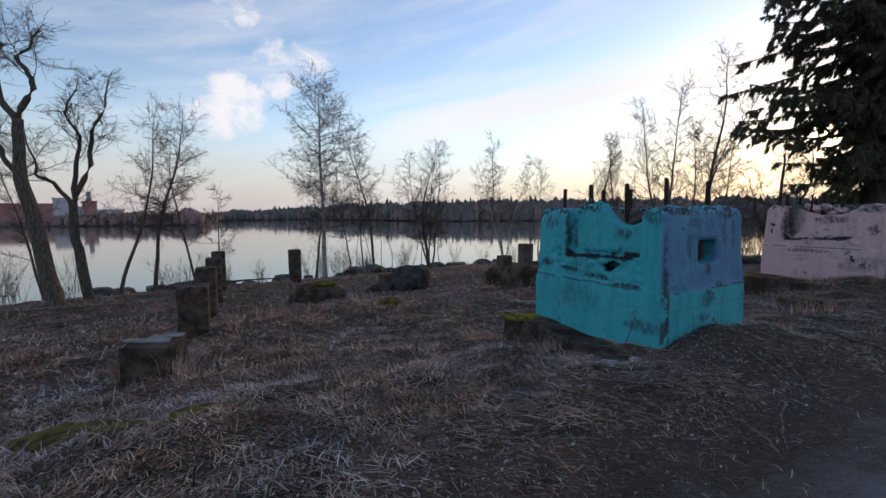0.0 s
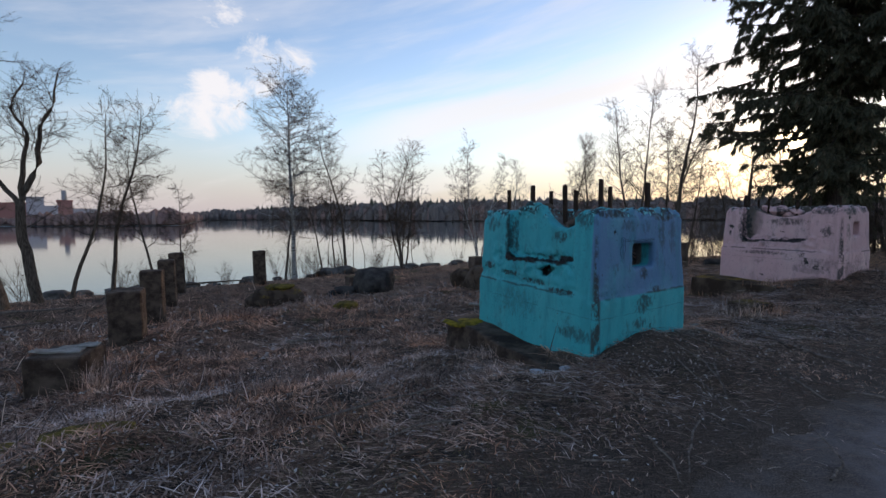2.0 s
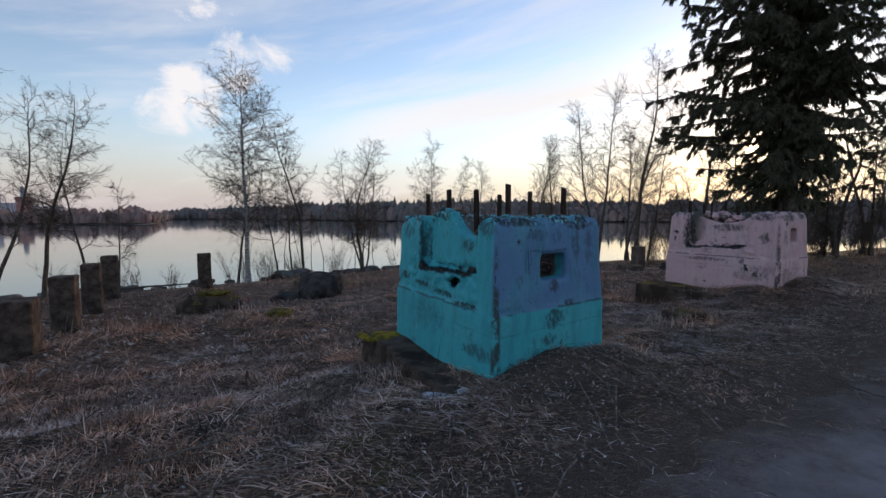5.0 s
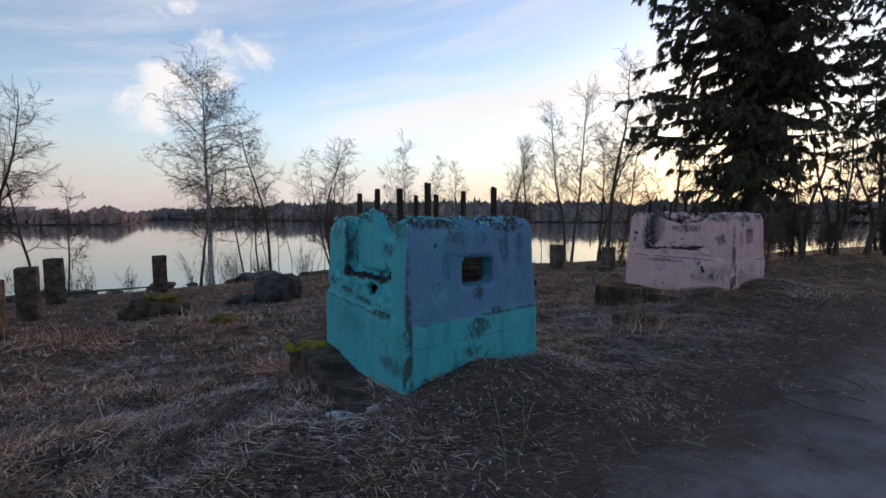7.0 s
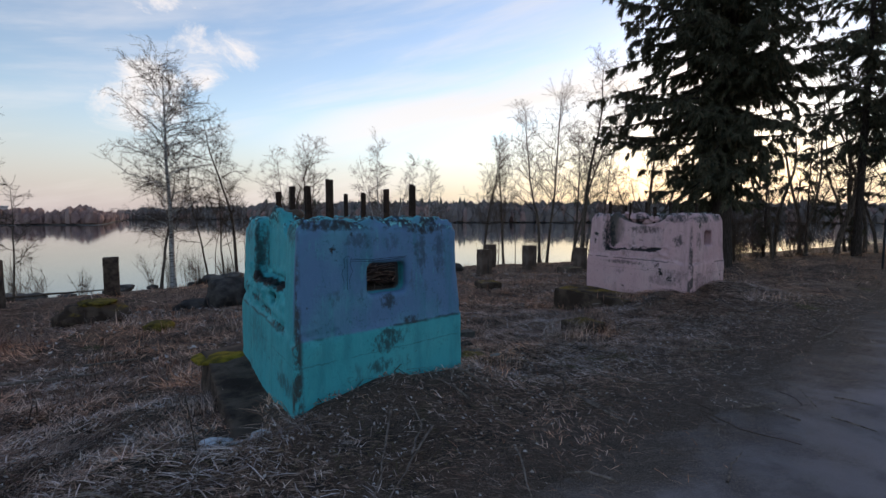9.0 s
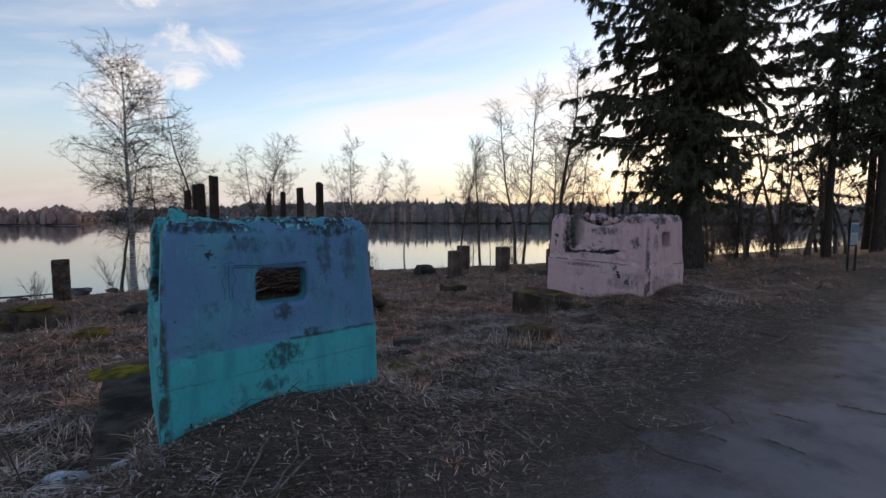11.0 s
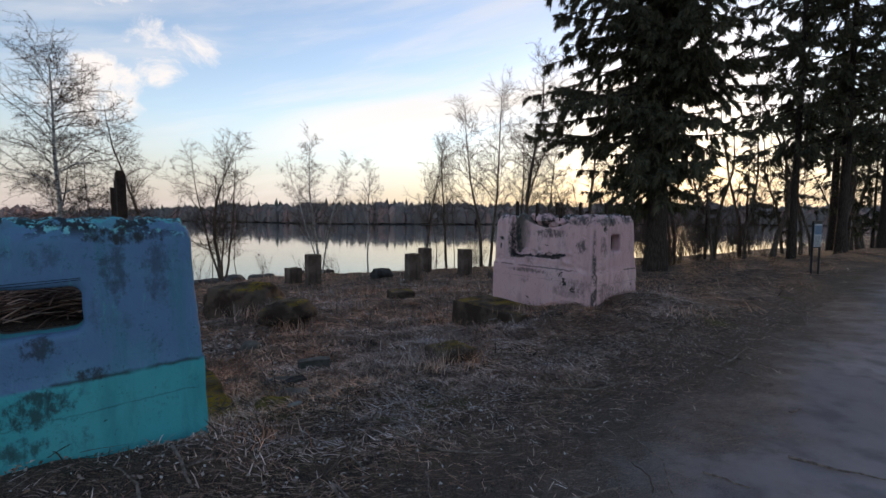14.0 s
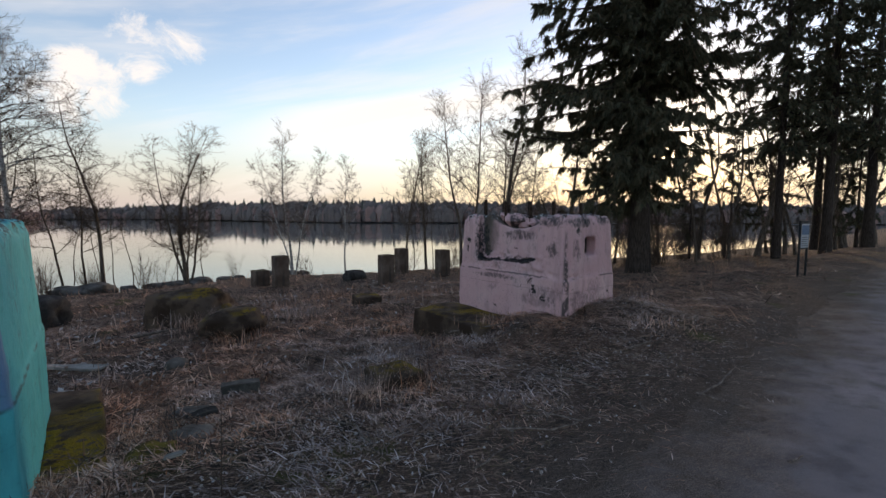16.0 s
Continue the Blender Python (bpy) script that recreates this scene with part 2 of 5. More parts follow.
def worn_paint(main, front, pale, band_z, holes, inner, ledge, spots=(), lean=0.128, side_spots=()):
    """Old wall paint on concrete: one colour all over, another on the front above the band; peeled, cracked and stained."""
    def paint(k, p):
        sep = k.add("ShaderNodeSeparateXYZ", Vector=p)
        x, y, z = sep.outputs["X"], sep.outputs["Y"], sep.outputs["Z"]
        big, mid, fine = k.noise(p, 1.6, 5.0), k.noise(p, 7.0, 7.0, 0.65, 0.3), k.noise(p, 60.0, 5.0, 0.6)
        down = k.noise(k.scaled(p, 7.0, 7.0, 1.3), 1.0, 5.0, 0.6)
        face = k.ramp(y, 0.10, 0.13, 1.0, 0.0)
        right = k.ramp(x, 0.035, 0.06)
        above = k.ramp(k.math("ADD", z, k.math("MULTIPLY", mid, 0.03)), band_z + 0.005, band_z + 0.03)
        c = k.mix(k.math("MULTIPLY", k.math("MULTIPLY", face, above), right), main, front)
        c = k.mix(k.ramp(big, 0.42, 0.68, 0, 0.35), c, pale)
        c = k.mix(k.ramp(down, 0.46, 0.72, 0, 0.45), c, tuple(v * 0.5 for v in main))
        c = k.mix(k.math("MULTIPLY", k.ramp(k.noise(p, 34.0, 6.0, 0.7), 0.54, 0.64, 0, 0.5), k.ramp(k.noise(p, 4.5, 4.0), 0.42, 0.60)), c, tuple(v * 0.28 for v in main))
        c = k.mix(k.ramp(k.noise(k.scaled(p, 14.0, 14.0, 4.0), 1.0, 5.0, 0.65), 0.56, 0.72, 0, 0.35), c, pale)
        bare = k.ramp(k.math("ADD", mid, k.math("MULTIPLY", k.noise(p, 1.9, 3.0), 0.55)), 0.96 - holes, 1.02 - holes)
        c = k.mix(bare, c, k.mix(fine, (0.014, 0.013, 0.013), (0.065, 0.058, 0.052)))
        # never painted inside
        x0, x1, y0, y1 = inner
        inside = k.math("MULTIPLY", k.math("MULTIPLY", k.ramp(x, x0, x0 + 0.03), k.ramp(x, x1 - 0.03, x1, 1.0, 0.0)), k.math("MULTIPLY", k.ramp(y, y0, y0 + 0.03), k.ramp(y, y1 - 0.03, y1, 1.0, 0.0)))
        c = k.mix(inside, c, k.mix(mid, (0.05, 0.042, 0.036), (0.15, 0.125, 0.105)))
        # worn bare along the upper rim and the front corner
        rim = k.math("MULTIPLY", k.ramp(z, 1.36, 1.46), k.ramp(mid, 0.47, 0.53))
        corner = k.math("MULTIPLY", k.ramp(k.math("MAXIMUM", x, y), 0.055, 0.10, 1.0, 0.0), k.ramp(k.noise(k.scaled(p, 10.0, 10.0, 5.0), 1.0, 7.0, 0.7), 0.40, 0.52))
        c = k.mix(k.math("MULTIPLY", corner, 0.92), c, k.mix(fine, (0.012, 0.013, 0.013), (0.06, 0.055, 0.05)))
        c = k.mix(k.math("MULTIPLY", rim, 0.9), c, k.mix(k.ramp(k.noise(p, 26.0, 5.0, 0.6), 0.52, 0.60), (0.014, 0.014, 0.015), tuple(min(0.7, v * 1.25 + 0.08) for v in pale)))
        # joints between the lifts of concrete
        crack = k.noise(p, 9.0, 3.0)
        for level, width, much in ((band_z, 0.014, 0.75), (band_z - 0.20, 0.005, 0.4)):
            off = k.math("ABSOLUTE", k.math("SUBTRACT", k.math("ADD", z, k.math("MULTIPLY", crack, 0.05)), level + 0.025))
            c = k.mix(k.math("MULTIPLY", k.ramp(off, 0.0, width * 1.6, much, 0.0), k.ramp(k.noise(p, 3.0, 3.0), 0.40, 0.52)), c, (0.014, 0.014, 0.015))
        # places on the front where the paint has come off
        side = k.math("MULTIPLY", k.ramp(k.math("SUBTRACT", x, k.math("MULTIPLY", y, lean)), 0.24, 0.27, 1.0, 0.0), k.ramp(y, 0.06, 0.10))
        for on, axis, sx, sz, wide, tall, much in [(k.math("MULTIPLY", face, right), x, *q) for q in spots] + [(side, y, *q) for q in side_spots]:
            ex, ez = k.math("DIVIDE", k.math("SUBTRACT", axis, sx), wide), k.math("DIVIDE", k.math("SUBTRACT", z, sz), tall)
            far = k.math("ADD", k.math("MULTIPLY", ex, ex), k.math("MULTIPLY", ez, ez))
            off = k.ramp(k.math("ADD", k.math("MULTIPLY", k.ramp(far, 0.0, 1.6, 1.0, 0.0), 0.27), k.noise(k.scaled(p, 19.0, 19.0, 11.0), 1.0, 8.0, 0.75, 0.15)), 0.63, 0.82)
            c = k.mix(k.math("MULTIPLY", on, k.math("MULTIPLY", off, much)), c, k.mix(fine, (0.008, 0.010, 0.012), (0.035, 0.04, 0.04)))
        # grime along the ledge of the niche and up its far jamb; shade painted into the gash
        lz, ly0, ly1 = ledge
        run = k.math("MULTIPLY", k.ramp(x, 0.30, 0.34, 1.0, 0.0), k.math("MULTIPLY", k.ramp(y, ly0, ly0 + 0.1), k.ramp(y, ly1, ly1 + 0.06, 1.0, 0.0)))
        off = k.math("ABSOLUTE", k.math("SUBTRACT", k.math("ADD", z, k.math("MULTIPLY", mid, 0.12)), lz + 0.06))
        line = k.math("MULTIPLY", k.ramp(off, 0.026, 0.055, 1.0, 0.0), k.ramp(k.noise(p, 5.0, 4.0), 0.30, 0.40))
        jamb = k.math("MULTIPLY", k.math("MULTIPLY", k.ramp(y, ly1 - 0.22, ly1 - 0.04), k.ramp(z, lz - 0.02, lz + 0.02)), k.ramp(k.noise(k.scaled(p, 10.0, 10.0, 3.0), 1.0, 5.0, 0.65), 0.36, 0.46))
        # inside of the gash coloured near black to deepen its shade
        hollow = k.math("MULTIPLY", k.ramp(x, 0.17, 0.20), k.math("MULTIPLY", k.ramp(k.math("ADD", z, k.math("MULTIPLY", mid, 0.10)), lz - 0.03, lz - 0.01), k.ramp(z, lz + 0.02, lz + 0.035, 1.0, 0.0)))
        depth_in = k.math("SUBTRACT", x, k.math("MULTIPLY", y, lean))
        # same painted shade inside the broken hole below the ledge
        pit = k.math("MULTIPLY", k.ramp(depth_in, 0.085, 0.105), k.math("MULTIPLY", k.ramp(z, lz - 0.24, lz - 0.22), k.ramp(z, lz - 0.05, lz - 0.035, 1.0, 0.0)))
        line = k.math("MAXIMUM", k.math("MAXIMUM", line, hollow), pit)
        c = k.mix(k.math("MULTIPLY", run, k.math("MAXIMUM", line, k.math("MULTIPLY", jamb, 0.95))), c, (0.010, 0.010, 0.010))
        # dark damp blotches under the window and about the band
        damp = k.math("MULTIPLY", k.ramp(k.noise(p, 3.1, 4.0), 0.52, 0.66), k.ramp(k.noise(k.scaled(p, 15.0, 15.0, 8.0), 1.0, 6.0, 0.7), 0.46, 0.62))
        c = k.mix(k.math("MULTIPLY", damp, 0.45), c, (0.03, 0.04, 0.042))
        h = k.math("SUBTRACT", k.math("ADD", k.math("MULTIPLY", mid, 0.5), k.math("MULTIPLY", fine, 0.25)), bare)
        return {"colour": c, "rough": 0.62, "spec": 0.3, "bump": h, "depth": 0.02, "strength": 0.8}
    return paint


def paint_bark(dark, light, stripe):
    def paint(k, p):
        ridge = k.noise(k.scaled(p, 30.0, 30.0, 5.0), 1.0, 5.0, 0.6)
        c = k.mix(k.ramp(ridge, 0.35, 0.65), dark, light)
        if stripe:
            c = k.mix(k.ramp(k.noise(k.scaled(p, 4.0, 4.0, 26.0), 1.0, 4.0), 0.56, 0.62), c, (0.03, 0.028, 0.026))
        return {"colour": c, "rough": 0.95, "spec": 0.15, "bump": ridge, "depth": 0.02}
    return paint


def by_island(name, colours, rough=0.9, spec=0.2, patchy=False):
    """Litter whose pieces each take a tone between the given colours."""
    def paint(k, p):
        chance = k.add("ShaderNodeNewGeometry").outputs["Random Per Island"]
        n = k.tree.nodes.new("ShaderNodeValToRGB")
        k.set(n.inputs[0], chance)
        while len(n.color_ramp.elements) < len(colours):
            n.color_ramp.elements.new(0.5)
        for i, c in enumerate(colours):
            n.color_ramp.elements[i].position = i / (len(colours) - 1)
            n.color_ramp.elements[i].color = (*c, 1)
        c = n.outputs[0]
        if patchy:
            # redder, greyer and darker stretches of the same dead grass
            c = k.mix(1.0, c, k.mix(k.ramp(k.noise(p, 0.40, 3.0), 0.38, 0.62), (0.92, 0.98, 1.08), (1.22, 0.98, 0.84)), "MULTIPLY")
            c = k.mix(1.0, c, k.mix(k.ramp(k.noise(k.scaled(p, 1.0, 1.0, 0.2), 1.5, 5.0, 0.6), 0.36, 0.60), (0.52, 0.47, 0.45), (1.62, 1.53, 1.46)), "MULTIPLY")
        return {"colour": c, "rough": rough, "spec": spec}
    return material(name, paint)


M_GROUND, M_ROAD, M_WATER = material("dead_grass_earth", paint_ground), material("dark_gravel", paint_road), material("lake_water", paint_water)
M_CONCRETE, M_MOSS = material("stained_concrete", paint_concrete), material("mossy_concrete", paint_moss)
M_POST = material("dark_brown_concrete", lambda k, p: {**paint_concrete(k, p), "colour": k.mix(k.ramp(k.noise(p, 4.0, 6.0, 0.65), 0.35, 0.68), (0.032, 0.021, 0.016), (0.125, 0.090, 0.068))})
M_MOSSGREEN = plain("yellow_green_moss", (0.055, 0.045, 0.018), (0.19, 0.140, 0.026), 9.0, 0.97, 0.0, 0.03, 90.0)
M_MOSSBRIGHT = plain("bright_yellow_moss", (0.10, 0.080, 0.012), (0.30, 0.215, 0.020), 9.0, 0.97, 0.0, 0.03, 90.0)
M_SHORE = plain("shore_stone", (0.075, 0.068, 0.062), (0.19, 0.175, 0.16), 3.0, 0.9, 0.0, 0.03, 25.0)
M_TEAL = material("teal_and_blue_paint", worn_paint((0.038, 0.36, 0.405), (0.092, 0.198, 0.345), (0.085, 0.43, 0.45), 0.53, -0.035, (0.45, 1.60, 0.20, 2.08), (0.90, 0.45, 1.64),
                                                        ((0.86, 0.42, 0.20, 0.13, 0.8), (0.90, 0.76, 0.11, 0.09, 0.8), (1.34, 1.40, 0.26, 0.07, 0.95), (0.35, 1.44, 0.30, 0.06, 0.9), (1.15, 0.56, 0.12, 0.05, 0.9), (1.27, 1.18, 0.09, 0.24, 0.55), (1.50, 1.17, 0.10, 0.26, 0.5), (0.62, 1.30, 0.20, 0.08, 0.5), (0.80, 0.20, 0.16, 0.08, 0.7), (0.95, 1.28, 0.10, 0.10, 0.4)),
                                                        side_spots=((0.55, 0.56, 0.30, 0.035, 0.95), (1.05, 0.61, 0.30, 0.045, 0.95), (1.55, 0.66, 0.25, 0.045, 0.95), (2.08, 0.72, 0.18, 0.06, 0.95), (1.62, 1.15, 0.10, 0.34, 0.8), (0.75, 1.18, 0.14, 0.10, 0.8), (0.30, 0.12, 0.35, 0.10, 0.6), (0.25, 1.36, 0.20, 0.10, 0.7), (2.0, 1.30, 0.2, 0.12, 0.6), (1.4, 0.30, 0.5, 0.25, 0.35))))
M_PINK = material("faded_pink_paint", worn_paint((0.60, 0.375, 0.375), (0.55, 0.335, 0.34), (0.69, 0.53, 0.515), 0.53, 0.03, (0.36, 1.21, 0.20, 2.2), (0.74, 0.66, 1.92), ((0.35, 0.20, 0.30, 0.20, 0.5), (0.75, 0.30, 0.30, 0.25, 0.35), (0.45, 1.35, 0.40, 0.09, 0.9), (1.1, 1.38, 0.25, 0.09, 0.9), (0.30, 0.95, 0.12, 0.20, 0.6)), lean=0.086,
                                                        side_spots=((0.35, 0.30, 0.40, 0.14, 0.4), (0.55, 0.16, 0.40, 0.12, 0.4), (1.93, 1.02, 0.13, 0.42, 1.0), (1.1, 1.14, 0.45, 0.10, 0.8), (0.35, 1.36, 0.30, 0.09, 0.9), (0.30, 0.95, 0.12, 0.14, 0.8), (1.5, 0.45, 0.6, 0.05, 0.7))))
M_BARK, M_BIRCH = material("grey_bark", paint_bark((0.055, 0.043, 0.035), (0.155, 0.125, 0.10), False)), material("birch_bark", paint_bark((0.30, 0.28, 0.26), (0.52, 0.50, 0.47), True))
M_TWIG, M_BIRCH_TWIG = plain("thin_twigs", (0.075, 0.055, 0.044), (0.13, 0.098, 0.078)), plain("birch_twigs", (0.10, 0.07, 0.058), (0.19, 0.15, 0.125))
M_SPRUCE_BARK = material("spruce_bark", paint_bark((0.025, 0.019, 0.016), (0.062, 0.048, 0.039), False))
M_NEEDLES = by_island("spruce_needles", [(0.042, 0.044, 0.030), (0.074, 0.076, 0.048), (0.105, 0.104, 0.064), (0.13, 0.098, 0.064)])
M_STRAW = by_island("dry_straw", [(0.040, 0.025, 0.019), (0.25, 0.150, 0.105), (0.42, 0.280, 0.20), (0.58, 0.45, 0.35), (0.34, 0.195, 0.13), (0.07, 0.043, 0.032), (0.28, 0.180, 0.135), (0.13, 0.080, 0.058)], patchy=True)
M_PALE = by_island("grey_straw", [(0.08, 0.060, 0.052), (0.34, 0.27, 0.23), (0.60, 0.52, 0.47), (0.20, 0.145, 0.12), (0.43, 0.345, 0.30)], patchy=True)
M_DARKSTRAW = by_island("rotten_stems", [(0.018, 0.013, 0.011), (0.045, 0.029, 0.022), (0.075, 0.048, 0.036), (0.028, 0.020, 0.016)])
M_OLIVE = by_island("olive_grass", [(0.06, 0.052, 0.022), (0.13, 0.112, 0.048), (0.20, 0.165, 0.075), (0.09, 0.07, 0.035)])
M_LEAF = by_island("fallen_leaves", [(0.06, 0.038, 0.03), (0.20, 0.125, 0.085), (0.36, 0.30, 0.26), (0.11, 0.07, 0.05), (0.52, 0.48, 0.45), (0.24, 0.17, 0.135)])
M_RUST, M_STICK = plain("rusty_steel", (0.030, 0.021, 0.017), (0.060, 0.038, 0.028), 12.0, 0.85, 0.2), plain("weathered_stick", (0.10, 0.078, 0.064), (0.26, 0.21, 0.18), 20.0)
M_WOOD = plain("grey_weathered_wood", (0.09, 0.078, 0.066), (0.17, 0.15, 0.13), 6.0, 0.9, 0.0, 0.015, 40.0)
M_STONE = plain("dark_stone", (0.030, 0.027, 0.025), (0.085, 0.075, 0.068), 3.0, 0.9, 0.0, 0.03, 25.0)
M_FAR_WOOD = by_island("far_bare_woods", [(0.150, 0.125, 0.118), (0.185, 0.157, 0.145), (0.165, 0.137, 0.127), (0.22, 0.192, 0.178)])
# conifer and brush tones are lightened to stand in for distance haze
M_FAR_PINE = by_island("far_conifers", [(0.07, 0.085, 0.07), (0.10, 0.115, 0.09), (0.085, 0.095, 0.08)])
M_FAR_BRUSH = by_island("red_brown_brush", [(0.24, 0.15, 0.135), (0.30, 0.195, 0.17), (0.26, 0.17, 0.148), (0.33, 0.23, 0.20)])
M_FAR_LAND = plain("far_shore_earth", (0.09, 0.07, 0.052), (0.16, 0.13, 0.10), 0.05, 0.95)
M_DIRTY = plain("dirty_thin_ice", (0.30, 0.32, 0.36), (0.66, 0.70, 0.76), 22.0, 0.5)
M_GREYWOOD = plain("sun_bleached_wood", (0.22, 0.20, 0.18), (0.34, 0.32, 0.29), 9.0, 0.85)
M_ICE = plain("old_ice", (0.55, 0.58, 0.64), (0.70, 0.73, 0.78), 9.0, 0.4)
M_FRAME, M_SIGN = plain("dark_metal_frame", (0.018, 0.018, 0.02), (0.03, 0.03, 0.032), 20.0, 0.5, 0.5), plain("pale_sign_face", (0.30, 0.34, 0.38), (0.38, 0.42, 0.45), 6.0, 0.4)
M_BLUEPRINT, M_INK = plain("sign_blue", (0.05, 0.12, 0.22), (0.07, 0.15, 0.26), 9.0, 0.4), plain("pencil_line", (0.012, 0.018, 0.04), (0.02, 0.03, 0.06))
# mill walls are coloured paler to stand in for haze over the lake
M_FACTORY, M_BRICKRED, M_CHIMNEY = plain("grey_factory_wall", (0.56, 0.50, 0.54), (0.64, 0.58, 0.60), 0.05), plain("red_factory_wall", (0.42, 0.20, 0.18), (0.50, 0.26, 0.22), 0.05), plain("pale_chimney", (0.34, 0.33, 0.34), (0.42, 0.41, 0.41), 0.1)

# ---- making meshes ----


def link_mesh(name, verts, faces, mat, parent=None, label="", smooth=True, at=None):
    me = bpy.data.meshes.new(name)
    me.from_pydata(verts, [], faces)
    me.validate()
    me.materials.append(mat)
    if smooth:
        me.polygons.foreach_set("use_smooth", [True] * len(me.polygons))
    ob = new(name, me)
    if parent is not None:
        ob.parent = parent
    if at is not None:
        ob.matrix_basis = at
    if label:
        ob["label"] = label
    return ob


def part(name, bm, mat, parent=None, label="", smooth=False, at=None):
    me = bpy.data.meshes.new(name)
    bm.to_mesh(me)
    bm.free()
    me.materials.append(mat)
    if smooth:
        me.polygons.foreach_set("use_smooth", [True] * len(me.polygons))
    ob = new(name, me)
    if parent is not None:
        ob.parent = parent
    if at is not None:
        ob.matrix_basis = at
    if label:
        ob["label"] = label
    return ob


def thing(name, m, label, category, group=""):
    ob = new(name)
    ob.matrix_basis = m
    return tagged(ob, label, category, group)


def tube(verts, faces, pts, radii, sides):
    """Adds a tube along pts to the lists."""
    n0 = len(verts)
    last = len(pts) - 1
    for i, p in enumerate(pts):
        d = (pts[min(i + 1, last)] - pts[max(i - 1, 0)])
        d = d.normalized() if d.length > 1e-6 else Vector((0, 0, 1))
        a = d.cross(Vector((0.31, 0.17, 0.05)) if abs(d.z) > 0.9 else Vector((0, 0, 1))).normalized()
        b = d.cross(a)
        for j in range(sides):
            w = 2 * math.pi * j / sides
            verts.append(p + (a * math.cos(w) + b * math.sin(w)) * radii[i])
    for i in range(last):
        for j in range(sides):
            k = (j + 1) % sides
            faces.append((n0 + i * sides + j, n0 + i * sides + k, n0 + (i + 1) * sides + k, n0 + (i + 1) * sides + j))
    faces.append(tuple(n0 + last * sides + j for j in range(sides)))


def box(bm, x0, x1, y0, y1, z0, z1, bevel=0.0):
    got = bmesh.ops.create_cube(bm, size=1.0, matrix=Matrix.LocRotScale(((x0 + x1) / 2, (y0 + y1) / 2, (z0 + z1) / 2), None, (x1 - x0, y1 - y0, z1 - z0)))
    if bevel:
        edges = list({e for v in got["verts"] for e in v.link_edges})
        bmesh.ops.bevel(bm, geom=edges, offset=bevel, segments=2, affect="EDGES")
    return got


# ---- lie of the land ----
# The path runs straight: u along it, s across it towards the water.
ALONG, ACROSS = Vector((0.872, 0.490, 0)), Vector((-0.490, 0.872, 0))
WATER = -2.1
DROPS_S = [-60.0, 1.8, 3.2, 5.2, 9.0, 13.0, 18.0, 21.5, 23.3, 25.5, 32.0, 60.0]
DROPS_Z = [0.0, 0.0, 0.09, 0.40, 0.57, 0.88, 1.02, 1.42, 1.66, 2.45, 4.2, 6.0]


def xy(u, s):
    p = ALONG * u + ACROSS * s
    return p.x, p.y


def us(x, y):
    return 0.872 * x + 0.490 * y, -0.490 * x + 0.872 * y


def smooth_land(x, y):
    u, s = us(x, y)
    base = 0.15 + 0.013 * min(max(u, -20), 30)
    squeeze = float(np.interp(u, [15, 24, 36, 60], [1.0, 1.30, 1.75, 2.4]))
    z = base - float(np.interp(1.8 + (s - 1.8) * squeeze if s > 1.8 else s, DROPS_S, DROPS_Z))
    for cx, cy, r, h in ((3.2, 5.0, 1.5, 0.14), (9.3, 9.0, 1.6, 0.24), (10.3, 9.3, 0.9, 0.16), (1.9, 4.3, 0.8, 0.08), (8.3, 9.6, 1.2, 0.06), (12.2, 9.7, 1.6, 0.08), (-3.9, 8.9, 1.2, 0.16), (2.0, 11.6, 1.4, 0.14), (3.52, 4.95, 0.40, 0.14), (4.15, 5.3, 0.4, 0.05), (1.93, 5.05, 0.50, -0.15), (2.32, 4.72, 0.30, -0.07), (3.42, 5.0, 0.22, 0.06), (4.3, 5.55, 0.35, 0.08), (-1.9, 10.2, 0.9, 0.16), (3.5, 12.4, 0.6, 0.13), (-1.4, 3.6, 1.2, 0.22), (4.1, 12.3, 0.7, 0.22), (14.7, 12.9, 0.8, 0.17), (15.8, 12.8, 0.8, 0.17), (13.8, 13.0, 0.7, 0.13), (16.8, 12.9, 0.6, 0.10), (6.9, 13.0, 0.6, 0.14), (7.9, 11.6, 0.6, 0.12), (-0.6, 6.0, 0.8, 0.10), (1.2, 3.2, 0.6, 0.08), (0.1, 4.6, 0.5, 0.10), (3.2, 5.0, 1.2, 0.05), (9.3, 9.0, 1.2, 0.06)):
        z += h * math.exp(-((x - cx) ** 2 + (y - cy) ** 2) / r ** 2)
    return z


def land(x, y):
    """Height of the ground."""
    u, s = us(x, y)
    z = smooth_land(x, y)
    rough = float(np.interp(s, [1.5, 2.6, 60], [0.12, 1.0, 1.0]))
    z += rough * (0.085 * noise.noise((x * 0.55, y * 0.55, 0.3)) + 0.085 * noise.noise((x * 1.5, y * 1.5, 4.1)) + 0.050 * noise.noise((x * 4.5, y * 4.5, 7.7)))
    return z


def spread(lo, hi, fine_lo, fine_hi, step, grow):
    """Grid lines: even in the fine stretch, ever wider outside it."""
    mid = list(np.arange(fine_lo, fine_hi + 1e-6, step))
    out, w, v = [], step, fine_hi
    while v < hi:
        w *= grow
        v = min(v + w, hi)
        out.append(v)
    back, w, v = [], step, fine_lo
    while v > lo:
        w *= grow
        v = max(v - w, lo)
        back.append(v)
    return back[::-1] + mid + out


